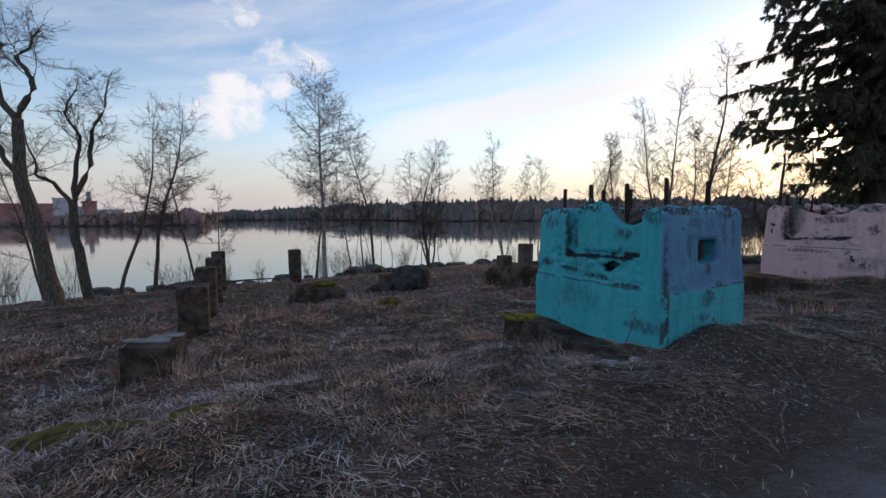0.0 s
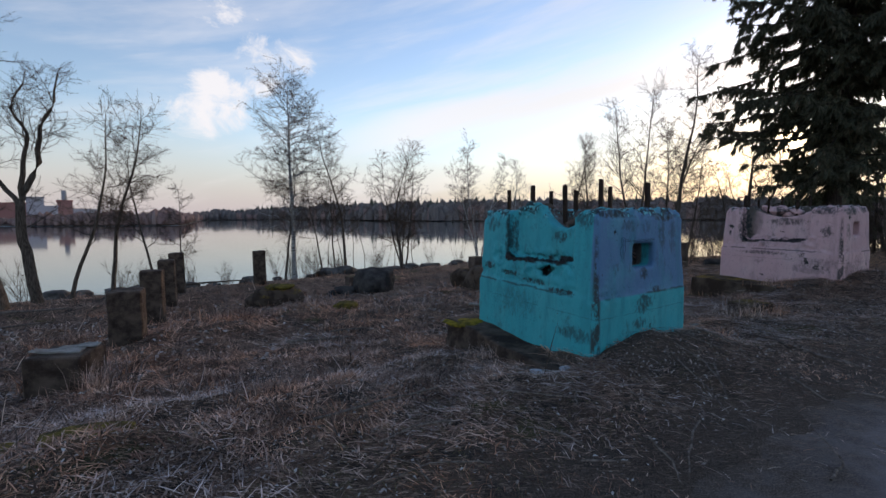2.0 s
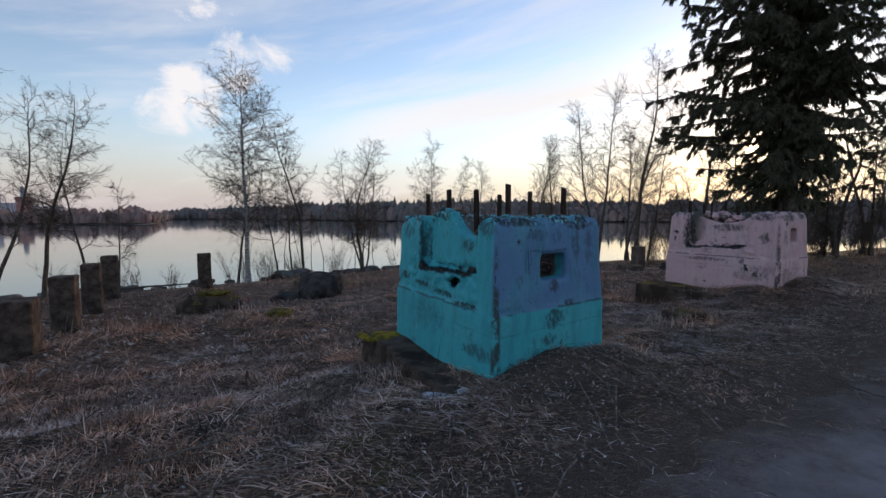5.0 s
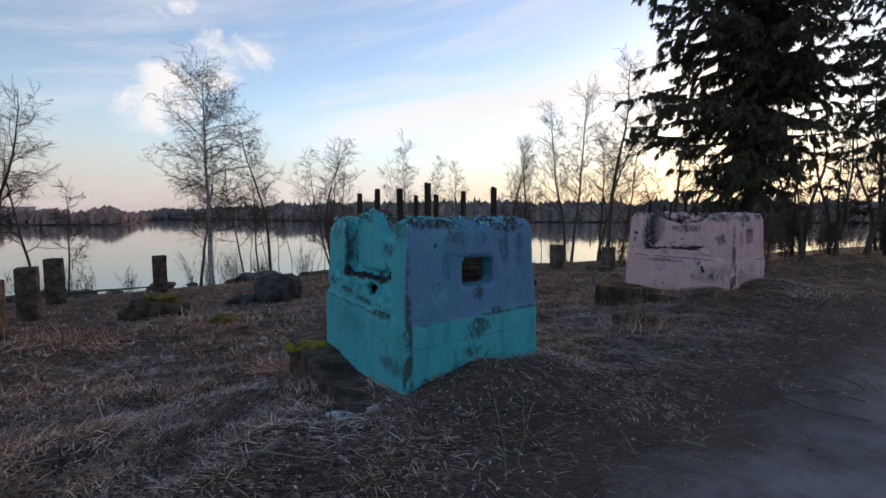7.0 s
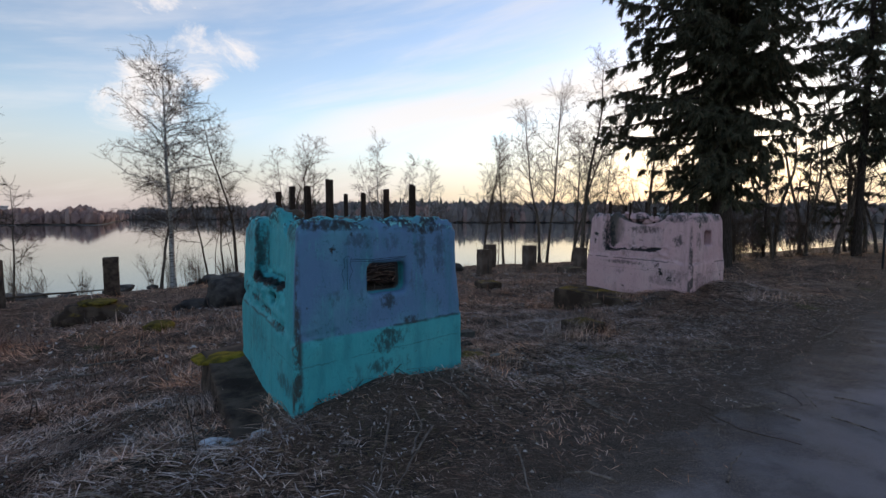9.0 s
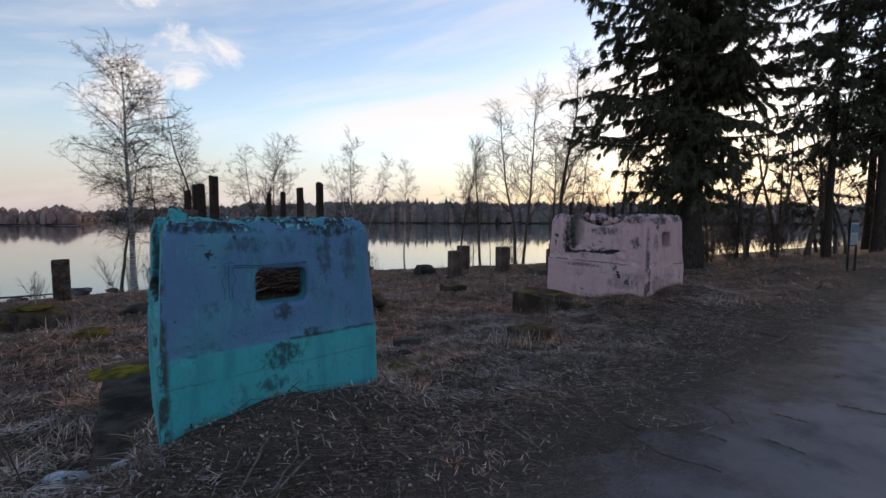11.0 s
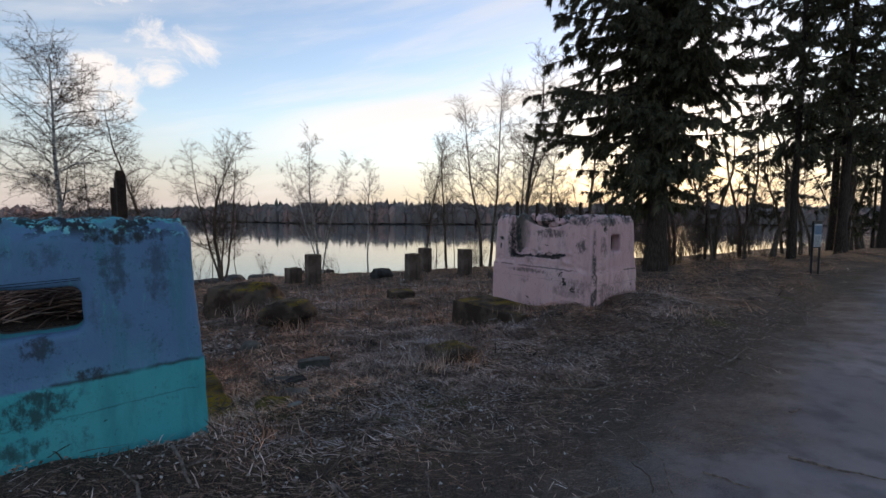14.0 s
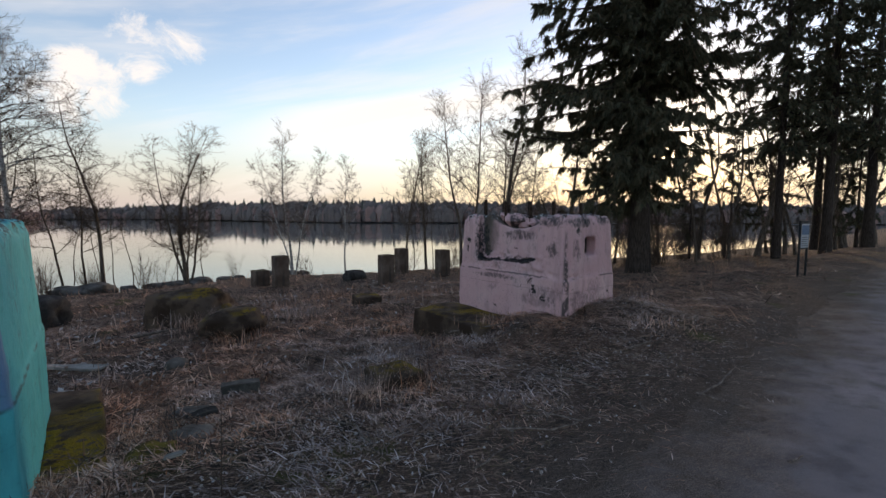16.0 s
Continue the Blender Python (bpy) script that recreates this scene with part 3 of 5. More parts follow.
def build_ground():
    us_lines, ss_lines = spread(-2500, 2500, -14, 22, 0.19, 1.16), spread(-2500, 2500, 1.0, 17.0, 0.13, 1.16)
    verts = []
    for s in ss_lines:
        for u in us_lines:
            x, y = xy(u, s)
            verts.append((x, y, max(land(x, y), -6.0) - 0.05 * float(np.interp(s, [-2.7, -2.4, 0.3, 1.3], [0, 1, 1, 0]))))
    n = len(us_lines)
    faces = [(j * n + i, j * n + i + 1, (j + 1) * n + i + 1, (j + 1) * n + i) for j in range(len(ss_lines) - 1) for i in range(n - 1)]
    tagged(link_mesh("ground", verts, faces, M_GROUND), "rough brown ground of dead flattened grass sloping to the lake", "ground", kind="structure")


def build_road():
    us_lines, ss_lines = spread(-300, 300, -4, 24, 0.25, 1.2), [-2.6, -2.3, -1.6, -0.8, 0.0, 0.4, 0.7, 0.95, 1.1, 1.2, 1.3, 1.4, 1.5]
    verts = []
    for j, s in enumerate(ss_lines):
        for u in us_lines:
            wob = 0.26 * noise.noise((u * 0.6, s * 0.2, 9.0)) + 0.16 * noise.noise((u * 2.3, s * 0.3, 4.0)) if j > 5 else 0.0
            x, y = xy(u, s + wob)
            edge = -0.09 if j in (0, len(ss_lines) - 1) else float(np.interp(s, [-2.3, 0.0, 0.5, 1.4], [0.015, 0.040, 0.028, -0.045])) + (0.03 * noise.noise((x * 3.0, y * 3.0, 1.0)) if s > 0.5 else 0.0)
            verts.append((x, y, smooth_land(x, y) + edge + 0.010 * noise.noise((x * 1.1, y * 1.1, 2.0))))
    n = len(us_lines)
    faces = [(j * n + i, j * n + i + 1, (j + 1) * n + i + 1, (j + 1) * n + i) for j in range(len(ss_lines) - 1) for i in range(n - 1)]
    tagged(link_mesh("road", verts, faces, M_ROAD), "dark packed gravel footpath with pale worn patches", "path", kind="structure")


def build_water():
    verts = [(-2400, 3, WATER), (2400, 3, WATER), (2400, 2400, WATER), (-2400, 2400, WATER)]
    tagged(link_mesh("water", verts, [(0, 1, 2, 3)], M_WATER, smooth=False), "calm lake water mirroring the evening sky", "lake", kind="structure")


build_ground()
build_road()
build_water()

# ---- the two painted concrete ruins ----


def skewed(angle):
    """From (along the front, along the side) to the block's own x and y."""
    c, s = math.cos(radians(angle)), math.sin(radians(angle))
    return lambda u, v: (u + v * c, v * s)


def prism(bm, place, rings):
    """A closed solid from rings (z, u0, u1, v0, v1), bottom to top."""
    loops = []
    for z, u0, u1, v0, v1 in rings:
        loops.append([bm.verts.new((*place(u, v), z)) for u, v in ((u0, v0), (u1, v0), (u1, v1), (u0, v1))])
    bm.faces.new(loops[0][::-1])
    bm.faces.new(loops[-1])
    for a, b in zip(loops, loops[1:]):
        for i in range(4):
            bm.faces.new((a[i], a[(i + 1) % 4], b[(i + 1) % 4], b[i]))


def temp(bm):
    me = bpy.data.meshes.new("temp")
    bmesh.ops.recalc_face_normals(bm, faces=bm.faces)
    bm.to_mesh(me)
    bm.free()
    return new("temp", me)


def carved(solid, cutters, voxel):
    """The solid less the cutters, with its edges worn by a fine remesh."""
    for c in cutters:
        mod = solid.modifiers.new("cut", "BOOLEAN")
        mod.operation, mod.solver, mod.object = "DIFFERENCE", "EXACT", c
    mod = solid.modifiers.new("worn", "REMESH")
    mod.mode, mod.voxel_size, mod.use_smooth_shade = "VOXEL", voxel, True
    bpy.context.view_layer.update()
    dg = bpy.context.evaluated_depsgraph_get()
    me = bpy.data.meshes.new_from_object(solid.evaluated_get(dg))
    for o in (solid, *cutters):
        bpy.data.objects.remove(o)
    return me


def ruin(name, corner, turn, skew, W, L, H, window, niche, notch, lump, mat, label, seed, broken_ledge=False, flare=0.15):
    """A hollow block of painted concrete: band at the foot, niche and broken notch in one side, a small window in front."""
    place = skewed(skew)
    base = thing(name, pose(*corner, 0, 0, turn), label, "ruin")
    band = 0.53
    bm = bmesh.new()
    prism(bm, place, [(-0.6, 0, W, 0, L), (band, 0.015, W - 0.015, 0.01, L - 0.01), (band + 0.01, 0.03, W - 0.03, 0.022, L - 0.022), (H - 0.12, 0.075, W - 0.075, 0.055, L - 0.055), (H, 0.12, W - 0.12, 0.10, L - 0.10)])
    solid = temp(bm)
    cuts = []

    def cut(*rings):
        b = bmesh.new()
        prism(b, place, rings)
        cuts.append(temp(b))

    t = 0.29 * W
    cut((band + 0.03, t, W - t, 0.30, L - 0.30), (H + 1, t, W - t, 0.30, L - 0.30))
    u0, u1, z0, z1 = window
    cut((z0, u0, u1, -0.3, 0.6), (z1, u0, u1, -0.3, 0.6))
    v0, v1, nz, deep = niche
    cut((nz, -0.3, 0.055 + deep, v0, v1), (nz + 0.03, -0.3, 0.06 + deep, v0 - 0.01, v1 + 0.01), (H + 0.5, -0.3, 0.09 + deep, v0 - 0.01, v1 + 0.02))
    a, b_, low = notch
    mid = (a + b_) / 2
    # a crumbling gash along the foot of the niche
    cut((nz - 0.03, 0.02, 0.09 + deep, v0 + 0.35, v1 - 0.12), (nz + 0.02, -0.3, 0.16 + deep, v0 + 0.10, v1 - 0.01))
    if broken_ledge:
        cut((nz - 0.21, -0.3, 0.16, v0 + 0.44, v0 + 0.53), (nz - 0.13, -0.3, 0.20, v0 + 0.30, v0 + 0.60), (nz - 0.09, -0.3, 0.20, v0 + 0.16, v0 + 0.50), (nz - 0.075, -0.3, 0.2, v0 + 0.12, v0 + 0.3))
    cut((low, -0.3, t + 0.1, mid - 0.10, mid + 0.10), (low + 0.06, -0.3, t + 0.1, a + 0.08, b_ - 0.10), (H + 0.02, -0.3, t + 0.1, a - flare, b_ + flare * 0.8), (H + 0.4, -0.3, t + 0.1, a - flare, b_ + flare * 0.8))
    me = carved(solid, cuts, 0.028)
    # erosion: small dents all over, deep bites along the rim, a crumbled lump beside the notch
    co = np.empty(len(me.vertices) * 3)
    me.vertices.foreach_get("co", co)
    co = co.reshape(-1, 3)
    no = np.array([v.normal[:] for v in me.vertices])
    c_, s_ = math.cos(radians(skew)), math.sin(radians(skew))
    for i in range(len(co)):
        x, y, z = co[i]
        v = y / s_
        n1 = noise.noise((x * 2.2 + seed, y * 2.2, z * 2.2))
        n2 = noise.noise((x * 9 + seed, y * 9, z * 9))
        n3 = noise.noise((x * 28 + seed, y * 28, z * 28))
        amount = 0.010 * n1 + 0.005 * n2 + 0.003 * n3
        if z > H - 0.16:
            amount += 0.035 * (z - H + 0.16) / 0.16 * (n2 + 0.6 * n3 - 0.15)
        if x < 0.45 and 0.4 < v < 2.0 and abs(z - nz + 0.05) < 0.16:
            amount += 0.030 * n2 + 0.034 * n3
        if abs(z - band - 0.04 * v - 0.02) < 0.05 and x < 0.40 and n2 + 0.4 * n3 > 0.05:
            amount -= 0.022
        co[i] += no[i] * amount
        if z > H - 0.25:
            co[i][2] += lump[2] * math.exp(-((v - lump[0]) / lump[1]) ** 2) * (z - H + 0.25) / 0.25 * max(0.0, 1 - x / (0.5 * W)) * (1 + 0.5 * n2)
    me.vertices.foreach_set("co", co.ravel())
    me.materials.append(mat)
    me.polygons.foreach_set("use_smooth", [True] * len(me.polygons))
    shell = new("concrete_shell", me)
    shell.parent = base
    return base, place


def steel_bar(base, place, u, v, top, seed):
    """A rusty channel bar standing in the block."""
    bm = bmesh.new()
    w, d, th, foot = 0.026, 0.021, 0.010, 0.9
    outline = [(-w, -d), (w, -d), (w, -d + th), (-w + th, -d + th), (-w + th, d - th), (w, d - th), (w, d), (-w, d)]
    low = [bm.verts.new((x, y, foot)) for x, y in outline]
    rnd = random.Random(seed)
    lean_x, lean_y = rnd.uniform(-0.02, 0.02), rnd.uniform(-0.02, 0.02)
    high = [bm.verts.new((x + lean_x, y + lean_y, top + rnd.uniform(-0.012, 0.012))) for x, y in outline]
    bm.faces.new(low[::-1])
    bm.faces.new(high)
    for i in range(8):
        bm.faces.new((low[i], low[(i + 1) % 8], high[(i + 1) % 8], high[i]))
    x, y = place(u, v)
    part("steel_bar", bm, M_RUST, base, "rusty steel bar", at=pose(x, y, 0, 0, 0, rnd.uniform(-25, 25)))


def rubble(base, place, spots, mat, seed):
    rnd = random.Random(seed)
    for u, v, z, size in spots:
        bm = bmesh.new()
        bmesh.ops.create_icosphere(bm, subdivisions=2, radius=size)
        for w in bm.verts:
            w.co *= 1 + 0.45 * noise.noise(w.co * (2.2 / size) * 0.5 + Vector((seed, u, v)))
            w.co.z *= 0.55
        part("rubble_lump", bm, mat, base, "crumbled concrete lump", at=pose(*place(u, v), z, rnd.uniform(-20, 20), rnd.uniform(-20, 20), rnd.uniform(0, 180)))


blue_ruin, blue_at = ruin("painted_ruin", (2.73, 4.606, 0.40), 33.8, 82.7, 1.78, 2.33, 1.50, (0.683, 1.10, 0.832, 1.105), (0.42, 1.66, 0.90, 0.13), (0.40, 1.04, 1.28), (1.30, 0.26, 0.13), M_TEAL,
                          "turquoise and blue painted concrete ruin with rusty bars", 3.0, True)
for i, (u, v) in enumerate((u, v) for u in (0.44, 1.33) for v in (0.32, 0.89, 1.55, 2.10)):
    steel_bar(blue_ruin, blue_at, u, v, (1.83, 1.80, 1.83, 1.80, 1.82, 1.80, 1.79, 1.80)[i], i)
rubble(blue_ruin, blue_at, [(0.35, 1.22, 1.50, 0.12), (0.40, 0.72, 1.33, 0.09), (0.9, 1.2, 0.60, 0.22), (0.85, 0.7, 0.58, 0.17), (0.95, 1.7, 0.58, 0.2)], M_CONCRETE, 5)

pink_ruin, pink_at = ruin("painted_ruin", (8.949, 8.684, 0.50), 29.4, 85.1, 1.40, 2.43, 1.46, (0.55, 0.86, 0.86, 1.13), (0.62, 1.95, 0.74, 0.16), (0.72, 1.60, 1.24), (1.75, 0.22, 0.05), M_PINK,
                          "faded pink painted concrete ruin, chipped and stained", 11.0, flare=0.30)
for i, (u, v) in enumerate(((0.33, 0.40), (0.33, 0.95), (0.33, 1.55), (0.33, 2.05), (1.05, 0.45), (1.05, 1.0), (1.05, 1.6), (1.05, 2.1))):
    steel_bar(pink_ruin, pink_at, u, v, (1.52, 1.60, 1.70, 1.74, 1.66, 1.70, 1.72, 1.66)[i], 20 + i)
rubble(pink_ruin, pink_at, [(0.40, 1.32, 1.38, 0.20), (0.42, 1.00, 1.34, 0.15), (0.45, 1.62, 1.42, 0.14), (0.55, 1.2, 1.30, 0.20), (0.60, 0.8, 1.28, 0.17), (0.7, 1.3, 0.75, 0.25), (0.75, 1.8, 0.72, 0.22)], M_PINK, 9)


def grass_heap(base, place, u0, u1, v0, v1, top, label, seed):
    """Blown-in dry stalks lying deep in the hollow of a ruin."""
    rnd = random.Random(seed)
    bm = bmesh.new()
    prism(bm, place, [(0.50, u0, u1, v0, v1), (top - 0.08, u0 + 0.03, u1 - 0.03, v0 + 0.04, v1 - 0.04)])
    bmesh.ops.subdivide_edges(bm, edges=bm.edges, cuts=8, use_grid_fill=True)
    for w in bm.verts:
        w.co.z += 0.10 * noise.noise(w.co * 3.0 + Vector((seed, 0, 0)))
    verts, faces = [], []
    for _ in range(420):
        x, y = place(rnd.uniform(u0 + 0.1, u1 - 0.1), rnd.uniform(v0 + 0.1, v1 - 0.1))
        a, ln = rnd.gauss(0.2, 0.7), rnd.uniform(0.15, 0.5)
        p = Vector((x, y, top + rnd.uniform(-0.08, 0.07)))
        d = Vector((math.cos(a), math.sin(a), rnd.gauss(0, 0.18))) * ln / 2
        tube(verts, faces, [p - d, p + Vector((0, 0, 0.02)), p + d], [0.006, 0.005, 0.003], 3)
    heap = thing("dry_grass_heap", base.matrix_basis.copy(), label, "debris")
    part("mound", bm, M_GROUND, heap, smooth=True)
    link_mesh("straw_layer", verts, faces, M_STRAW, heap, "loose dry stalks")


grass_heap(blue_ruin, blue_at, 0.50, 1.27, 0.28, 2.0, 0.92, "heap of dry stalks lying inside the turquoise ruin", 4)
grass_heap(pink_ruin, pink_at, 0.40, 1.0, 0.28, 2.1, 0.95, "heap of dry stalks lying inside the pink ruin", 6)


def pencil_drawing():
    """A faint line drawing beside the window of the blue ruin: an upright outline with a long line leading off."""
    lines = [[(0.46, 0.84), (0.46, 0.97), (0.44, 1.04), (0.47, 1.10), (0.46, 1.17), (0.50, 1.18), (0.53, 1.17), (0.52, 1.11), (0.54, 1.05), (0.51, 0.99), (0.52, 0.84)],
             [(0.46, 0.84), (0.53, 0.84)], [(0.53, 1.14), (0.70, 1.125), (0.90, 1.13), (1.10, 1.14)], [(0.53, 1.155), (0.72, 1.14), (1.10, 1.15)], [(0.49, 1.16), (0.49, 0.86)]]
    verts, faces = [], []
    for line in lines:
        tube(verts, faces, [Vector((u, 0.036 + 0.008 * noise.noise((u * 3, 2.0, z)), z)) for u, z in line], [0.0017] * len(line), 4)
    link_mesh("pencil_drawing", verts, faces, M_INK, blue_ruin, "thin dark line drawing")


def slab(name, place, base, rect, top, mat, label, seed, sag=0.0):
    """A low broken foundation slab beside a ruin, partly sunk into the ground."""
    u0, u1, v0, v1 = rect
    bm = bmesh.new()
    prism(bm, place, [(-0.6, u0, u1, v0, v1), (top, u0 + 0.03, u1, v0 + 0.03, v1 - 0.03)])
    for w in bm.verts:
        if w.co.z > -0.5 and w.co.y < (v0 + v1) / 2:
            w.co.z -= sag
    bmesh.ops.subdivide_edges(bm, edges=bm.edges, cuts=14, use_grid_fill=True)
    for w in bm.verts:
        p = w.co * 2.5 + Vector((seed, 0, 0))
        w.co += Vector((noise.noise(p), noise.noise(p + Vector((7, 0, 0))), noise.noise(p + Vector((0, 7, 0))))) * 0.045
    bmesh.ops.recalc_face_normals(bm, faces=bm.faces)
    ob = part(name, bm, mat, smooth=True, at=base.matrix_basis.copy())
    tagged(ob, label, "foundation")


slab("foundation_slab", blue_at, blue_ruin, (-0.44, 0.10, 0.22, 2.62), -0.11, M_POST, "low brown concrete foundation slab beside the turquoise ruin", 1.0, 0.10)
slab("foundation_slab", blue_at, blue_ruin, (1.72, 2.16, 0.25, 2.75), -0.27, M_MOSS, "low mossy concrete foundation slab behind the turquoise ruin", 5.0)
slab("foundation_slab", pink_at, pink_ruin, (-1.00, 0.10, 0.75, 2.55), -0.17, M_MOSS, "low mossy concrete foundation slab beside the pink ruin", 8.0)

# ---- concrete posts of the vanished building ----


def post(x, y, top, w, turn, label, category="post", mat=None, group="foundation posts", lean=0.0):
    z = land(x, y) - 0.35
    bm = bmesh.new()
    box(bm, -w / 2, w / 2, -w / 2, w / 2, 0, top - z)
    bmesh.ops.bevel(bm, geom=list(bm.edges), offset=0.02, segments=1, affect="EDGES")
    bmesh.ops.subdivide_edges(bm, edges=[e for e in bm.edges if e.calc_length() > 0.2], cuts=6, use_grid_fill=True)
    for v in bm.verts:
        p = v.co * 5 + Vector((x, y, 0))
        v.co += Vector((noise.noise(p), noise.noise(p + Vector((9, 0, 0))), noise.noise(p + Vector((0, 9, 0))))) * 0.014
    ob = part("concrete_post", bm, mat or M_CONCRETE, smooth=False, at=pose(x, y, z, lean, 0, turn))
    tagged(ob, label, category, group)


GREY_POST = "square grey concrete foundation post with mossy top"
for x, y, top, w, turn in ((-4.41, 7.87, 0.56, 0.50, 26), (-5.61, 10.43, 0.60, 0.44, 25), (-6.78, 12.9, 0.60, 0.42, 27), (-8.0, 15.46, 0.59, 0.42, 24), (-6.05, 17.65, 0.47, 0.44, 28),
                            (3.59, 19.73, 0.50, 0.50, 22), (7.32, 19.17, 0.53, 0.47, 20), (8.28, 22.39, 0.52, 0.47, 24), (9.82, 21.0, 0.55, 0.48, 21), (11.58, 19.46, 0.55, 0.43, 25)):
    post(x, y, top, w, turn, GREY_POST if x > 0 else "square dark brown concrete foundation post", mat=M_CONCRETE if x > 0 else M_POST)
post(-3.62, 5.62, 0.16, 0.62, 12, "short broken concrete foundation post in dead grass", mat=M_POST)
post(2.75, 20.6, -0.10, 0.52, 30, "short broken concrete post near the shore")
post(6.38, 7.55, 0.32, 0.48, 24, "low broken concrete stub overgrown with grass", mat=M_MOSS)
post(10.35, 17.6, -0.06, 0.70, 24, "wide low concrete footing")
post(6.4, 14.3, -0.07, 0.62, 10, "low square concrete footing in dead grass", mat=M_MOSS)
post(-2.2, 16.6, -0.42, 0.4, 40, "low dark concrete footing")

# ---- boulders, mossy lumps and rubble ----


def boulder(name, x, y, size, squash, mat, label, seed, sink=0.35, turn=0.0, stretch=1.0, category="rock", group="", z=None, smooth=True):
    bm = bmesh.new()
    bmesh.ops.create_icosphere(bm, subdivisions=4 if size > 0.25 else 2, radius=size)
    for v in bm.verts:
        d = v.co.normalized()
        v.co *= 1 + 0.32 * noise.noise(d * 1.3 + Vector((seed, 0, 0))) + 0.12 * noise.noise(d * 3.7 + Vector((0, seed, 0)))
        v.co.x *= stretch
        v.co.z *= squash
        if v.co.z > size * squash * 0.62:
            v.co.z = size * squash * 0.62 + (v.co.z - size * squash * 0.62) * 0.35
    ob = part(name, bm, mat, smooth=smooth, at=pose(x, y, land(x, y) + size * squash * (0.62 - sink) if z is None else z, 0, 0, turn))
    return tagged(ob, label, category, group)


boulder("mossy_block", -3.57, 12.55, 0.60, 0.75, M_MOSS, "moss-capped concrete lump in dead grass", 2.0, sink=0.2, turn=20, stretch=1.15)
boulder("boulder", -1.05, 14.5, 0.66, 1.0, M_STONE, "dark rough boulder on the grassy slope", 4.0, sink=0.25, turn=70, stretch=1.15)
boulder("boulder", -1.95, 14.3, 0.48, 0.55, M_STONE, "low dark stone beside the boulder", 5.0)
boulder("mossy_block", 2.0, 14.4, 0.55, 0.80, M_MOSS, "rounded mossy lump of rubble", 6.0, sink=0.2, turn=30)
boulder("mossy_block", 2.8, 12.9, 0.72, 0.95, M_MOSS, "moss-covered mound of rubble in dead grass", 7.0, sink=0.25, turn=-15, stretch=1.3)
boulder("mossy_block", 3.87, 11.7, 0.45, 0.70, M_MOSS, "low rounded rubble mound under dead grass", 12.0, sink=0.25, turn=50, stretch=1.3)
boulder("flat_stone", 4.35, 7.75, 0.16, 0.35, M_SHORE, "flat grey stone beside the foundation slab", 61.0, category="stone", stretch=1.4, turn=20)
boulder("flat_stone", 4.55, 6.95, 0.20, 0.22, M_SHORE, "flat grey stone in moss by the turquoise ruin", 63.0, category="stone", stretch=1.4, turn=70)
boulder("stone", 3.55, 9.7, 0.17, 0.6, M_WOOD, "small pale stone on dead grass", 9.0, category="stone")
for x, y, r in ((-2.9, 3.45, 0.26), (-2.25, 3.3, 0.20), (-1.6, 3.4, 0.24)):
    boulder("moss_cushion", x, y, r, 0.13, M_MOSSGREEN, "thin flat moss patch in dead grass", 70.0 + x, category="moss", sink=0.46, stretch=1.5, turn=8)
boulder("boulder", 6.2, 20.6, 0.42, 0.8, M_STONE, "dark upright stone near the shore", 15.0)
boulder("boulder", 12.6, 18.5, 0.5, 0.6, M_STONE, "low dark stone near the shore", 16.0)
for k, (x, y, r) in enumerate(((2.47, 4.70, 0.06), (2.36, 4.66, 0.08), (2.25, 4.62, 0.05), (2.33, 4.75, 0.05), (2.15, 4.58, 0.07), (2.08, 4.66, 0.04))):
    boulder("ice_patch", x, y, r * 1.2, 0.30, M_DIRTY, "small remnant of dirty ice by the ruin", 17.0 + k * 3, sink=0.25, category="ice", stretch=1.5, turn=30 + 40 * k, group="ice remnants")

boulder("moss_cushion", 1.50, 6.56, 0.27, 0.17, M_MOSSBRIGHT, "bright yellow-green moss cushion on the foundation slab", 21.0, category="moss", z=0.25, stretch=1.2, turn=20)
boulder("moss_cushion", 4.5, 6.4, 0.18, 0.16, M_MOSSGREEN, "yellow-green moss cushion beside the turquoise ruin", 22.0, category="moss", sink=0.3, stretch=1.6, turn=110)
boulder("moss_cushion", -1.15, 10.6, 0.26, 0.6, M_MOSSGREEN, "small mossy lump in dead grass", 23.0, category="moss", sink=0.3)
boulder("moss_cushion", -3.35, 12.4, 0.30, 0.3, M_MOSSGREEN, "yellow-green moss cushion on a concrete lump", 24.0, category="moss", z=-0.13, stretch=1.3)
boulder("moss_cushion", 3.05, 12.75, 0.30, 0.4, M_MOSSGREEN, "yellow-green moss cushion on rubble", 25.0, category="moss", z=0.10, stretch=1.1)
rnd = random.Random(40)
for i in range(46):
    u = rnd.uniform(-4, 22)
    s = 22.4 + rnd.uniform(-0.5, 0.9)
    x, y = xy(u, s)
    boulder("shore_rock", x, y, rnd.uniform(0.22, 0.5), rnd.uniform(0.55, 0.8), M_SHORE, "grey boulder lining the lake shore", 50 + i * 1.7, sink=0.25, turn=rnd.uniform(0, 180), stretch=rnd.uniform(1, 1.4), group="shore rocks")

# ---- trees ----


def spike(verts, faces, p, q, r, turn):
    """Adds one fine twig, three-sided and drawn to a point."""
    d = (q - p).normalized()
    a = d.cross(Vector((0.31, 0.17, 0.05)) if abs(d.z) > 0.9 else Vector((0, 0, 1))).normalized()
    b = d.cross(a)
    n = len(verts)
    for j in range(3):
        w = turn + 2.0944 * j
        verts.append(p + (a * math.cos(w) + b * math.sin(w)) * r)
    verts.append(q)
    faces.extend(((n, n + 1, n + 3), (n + 1, n + 2, n + 3), (n + 2, n, n + 3)))


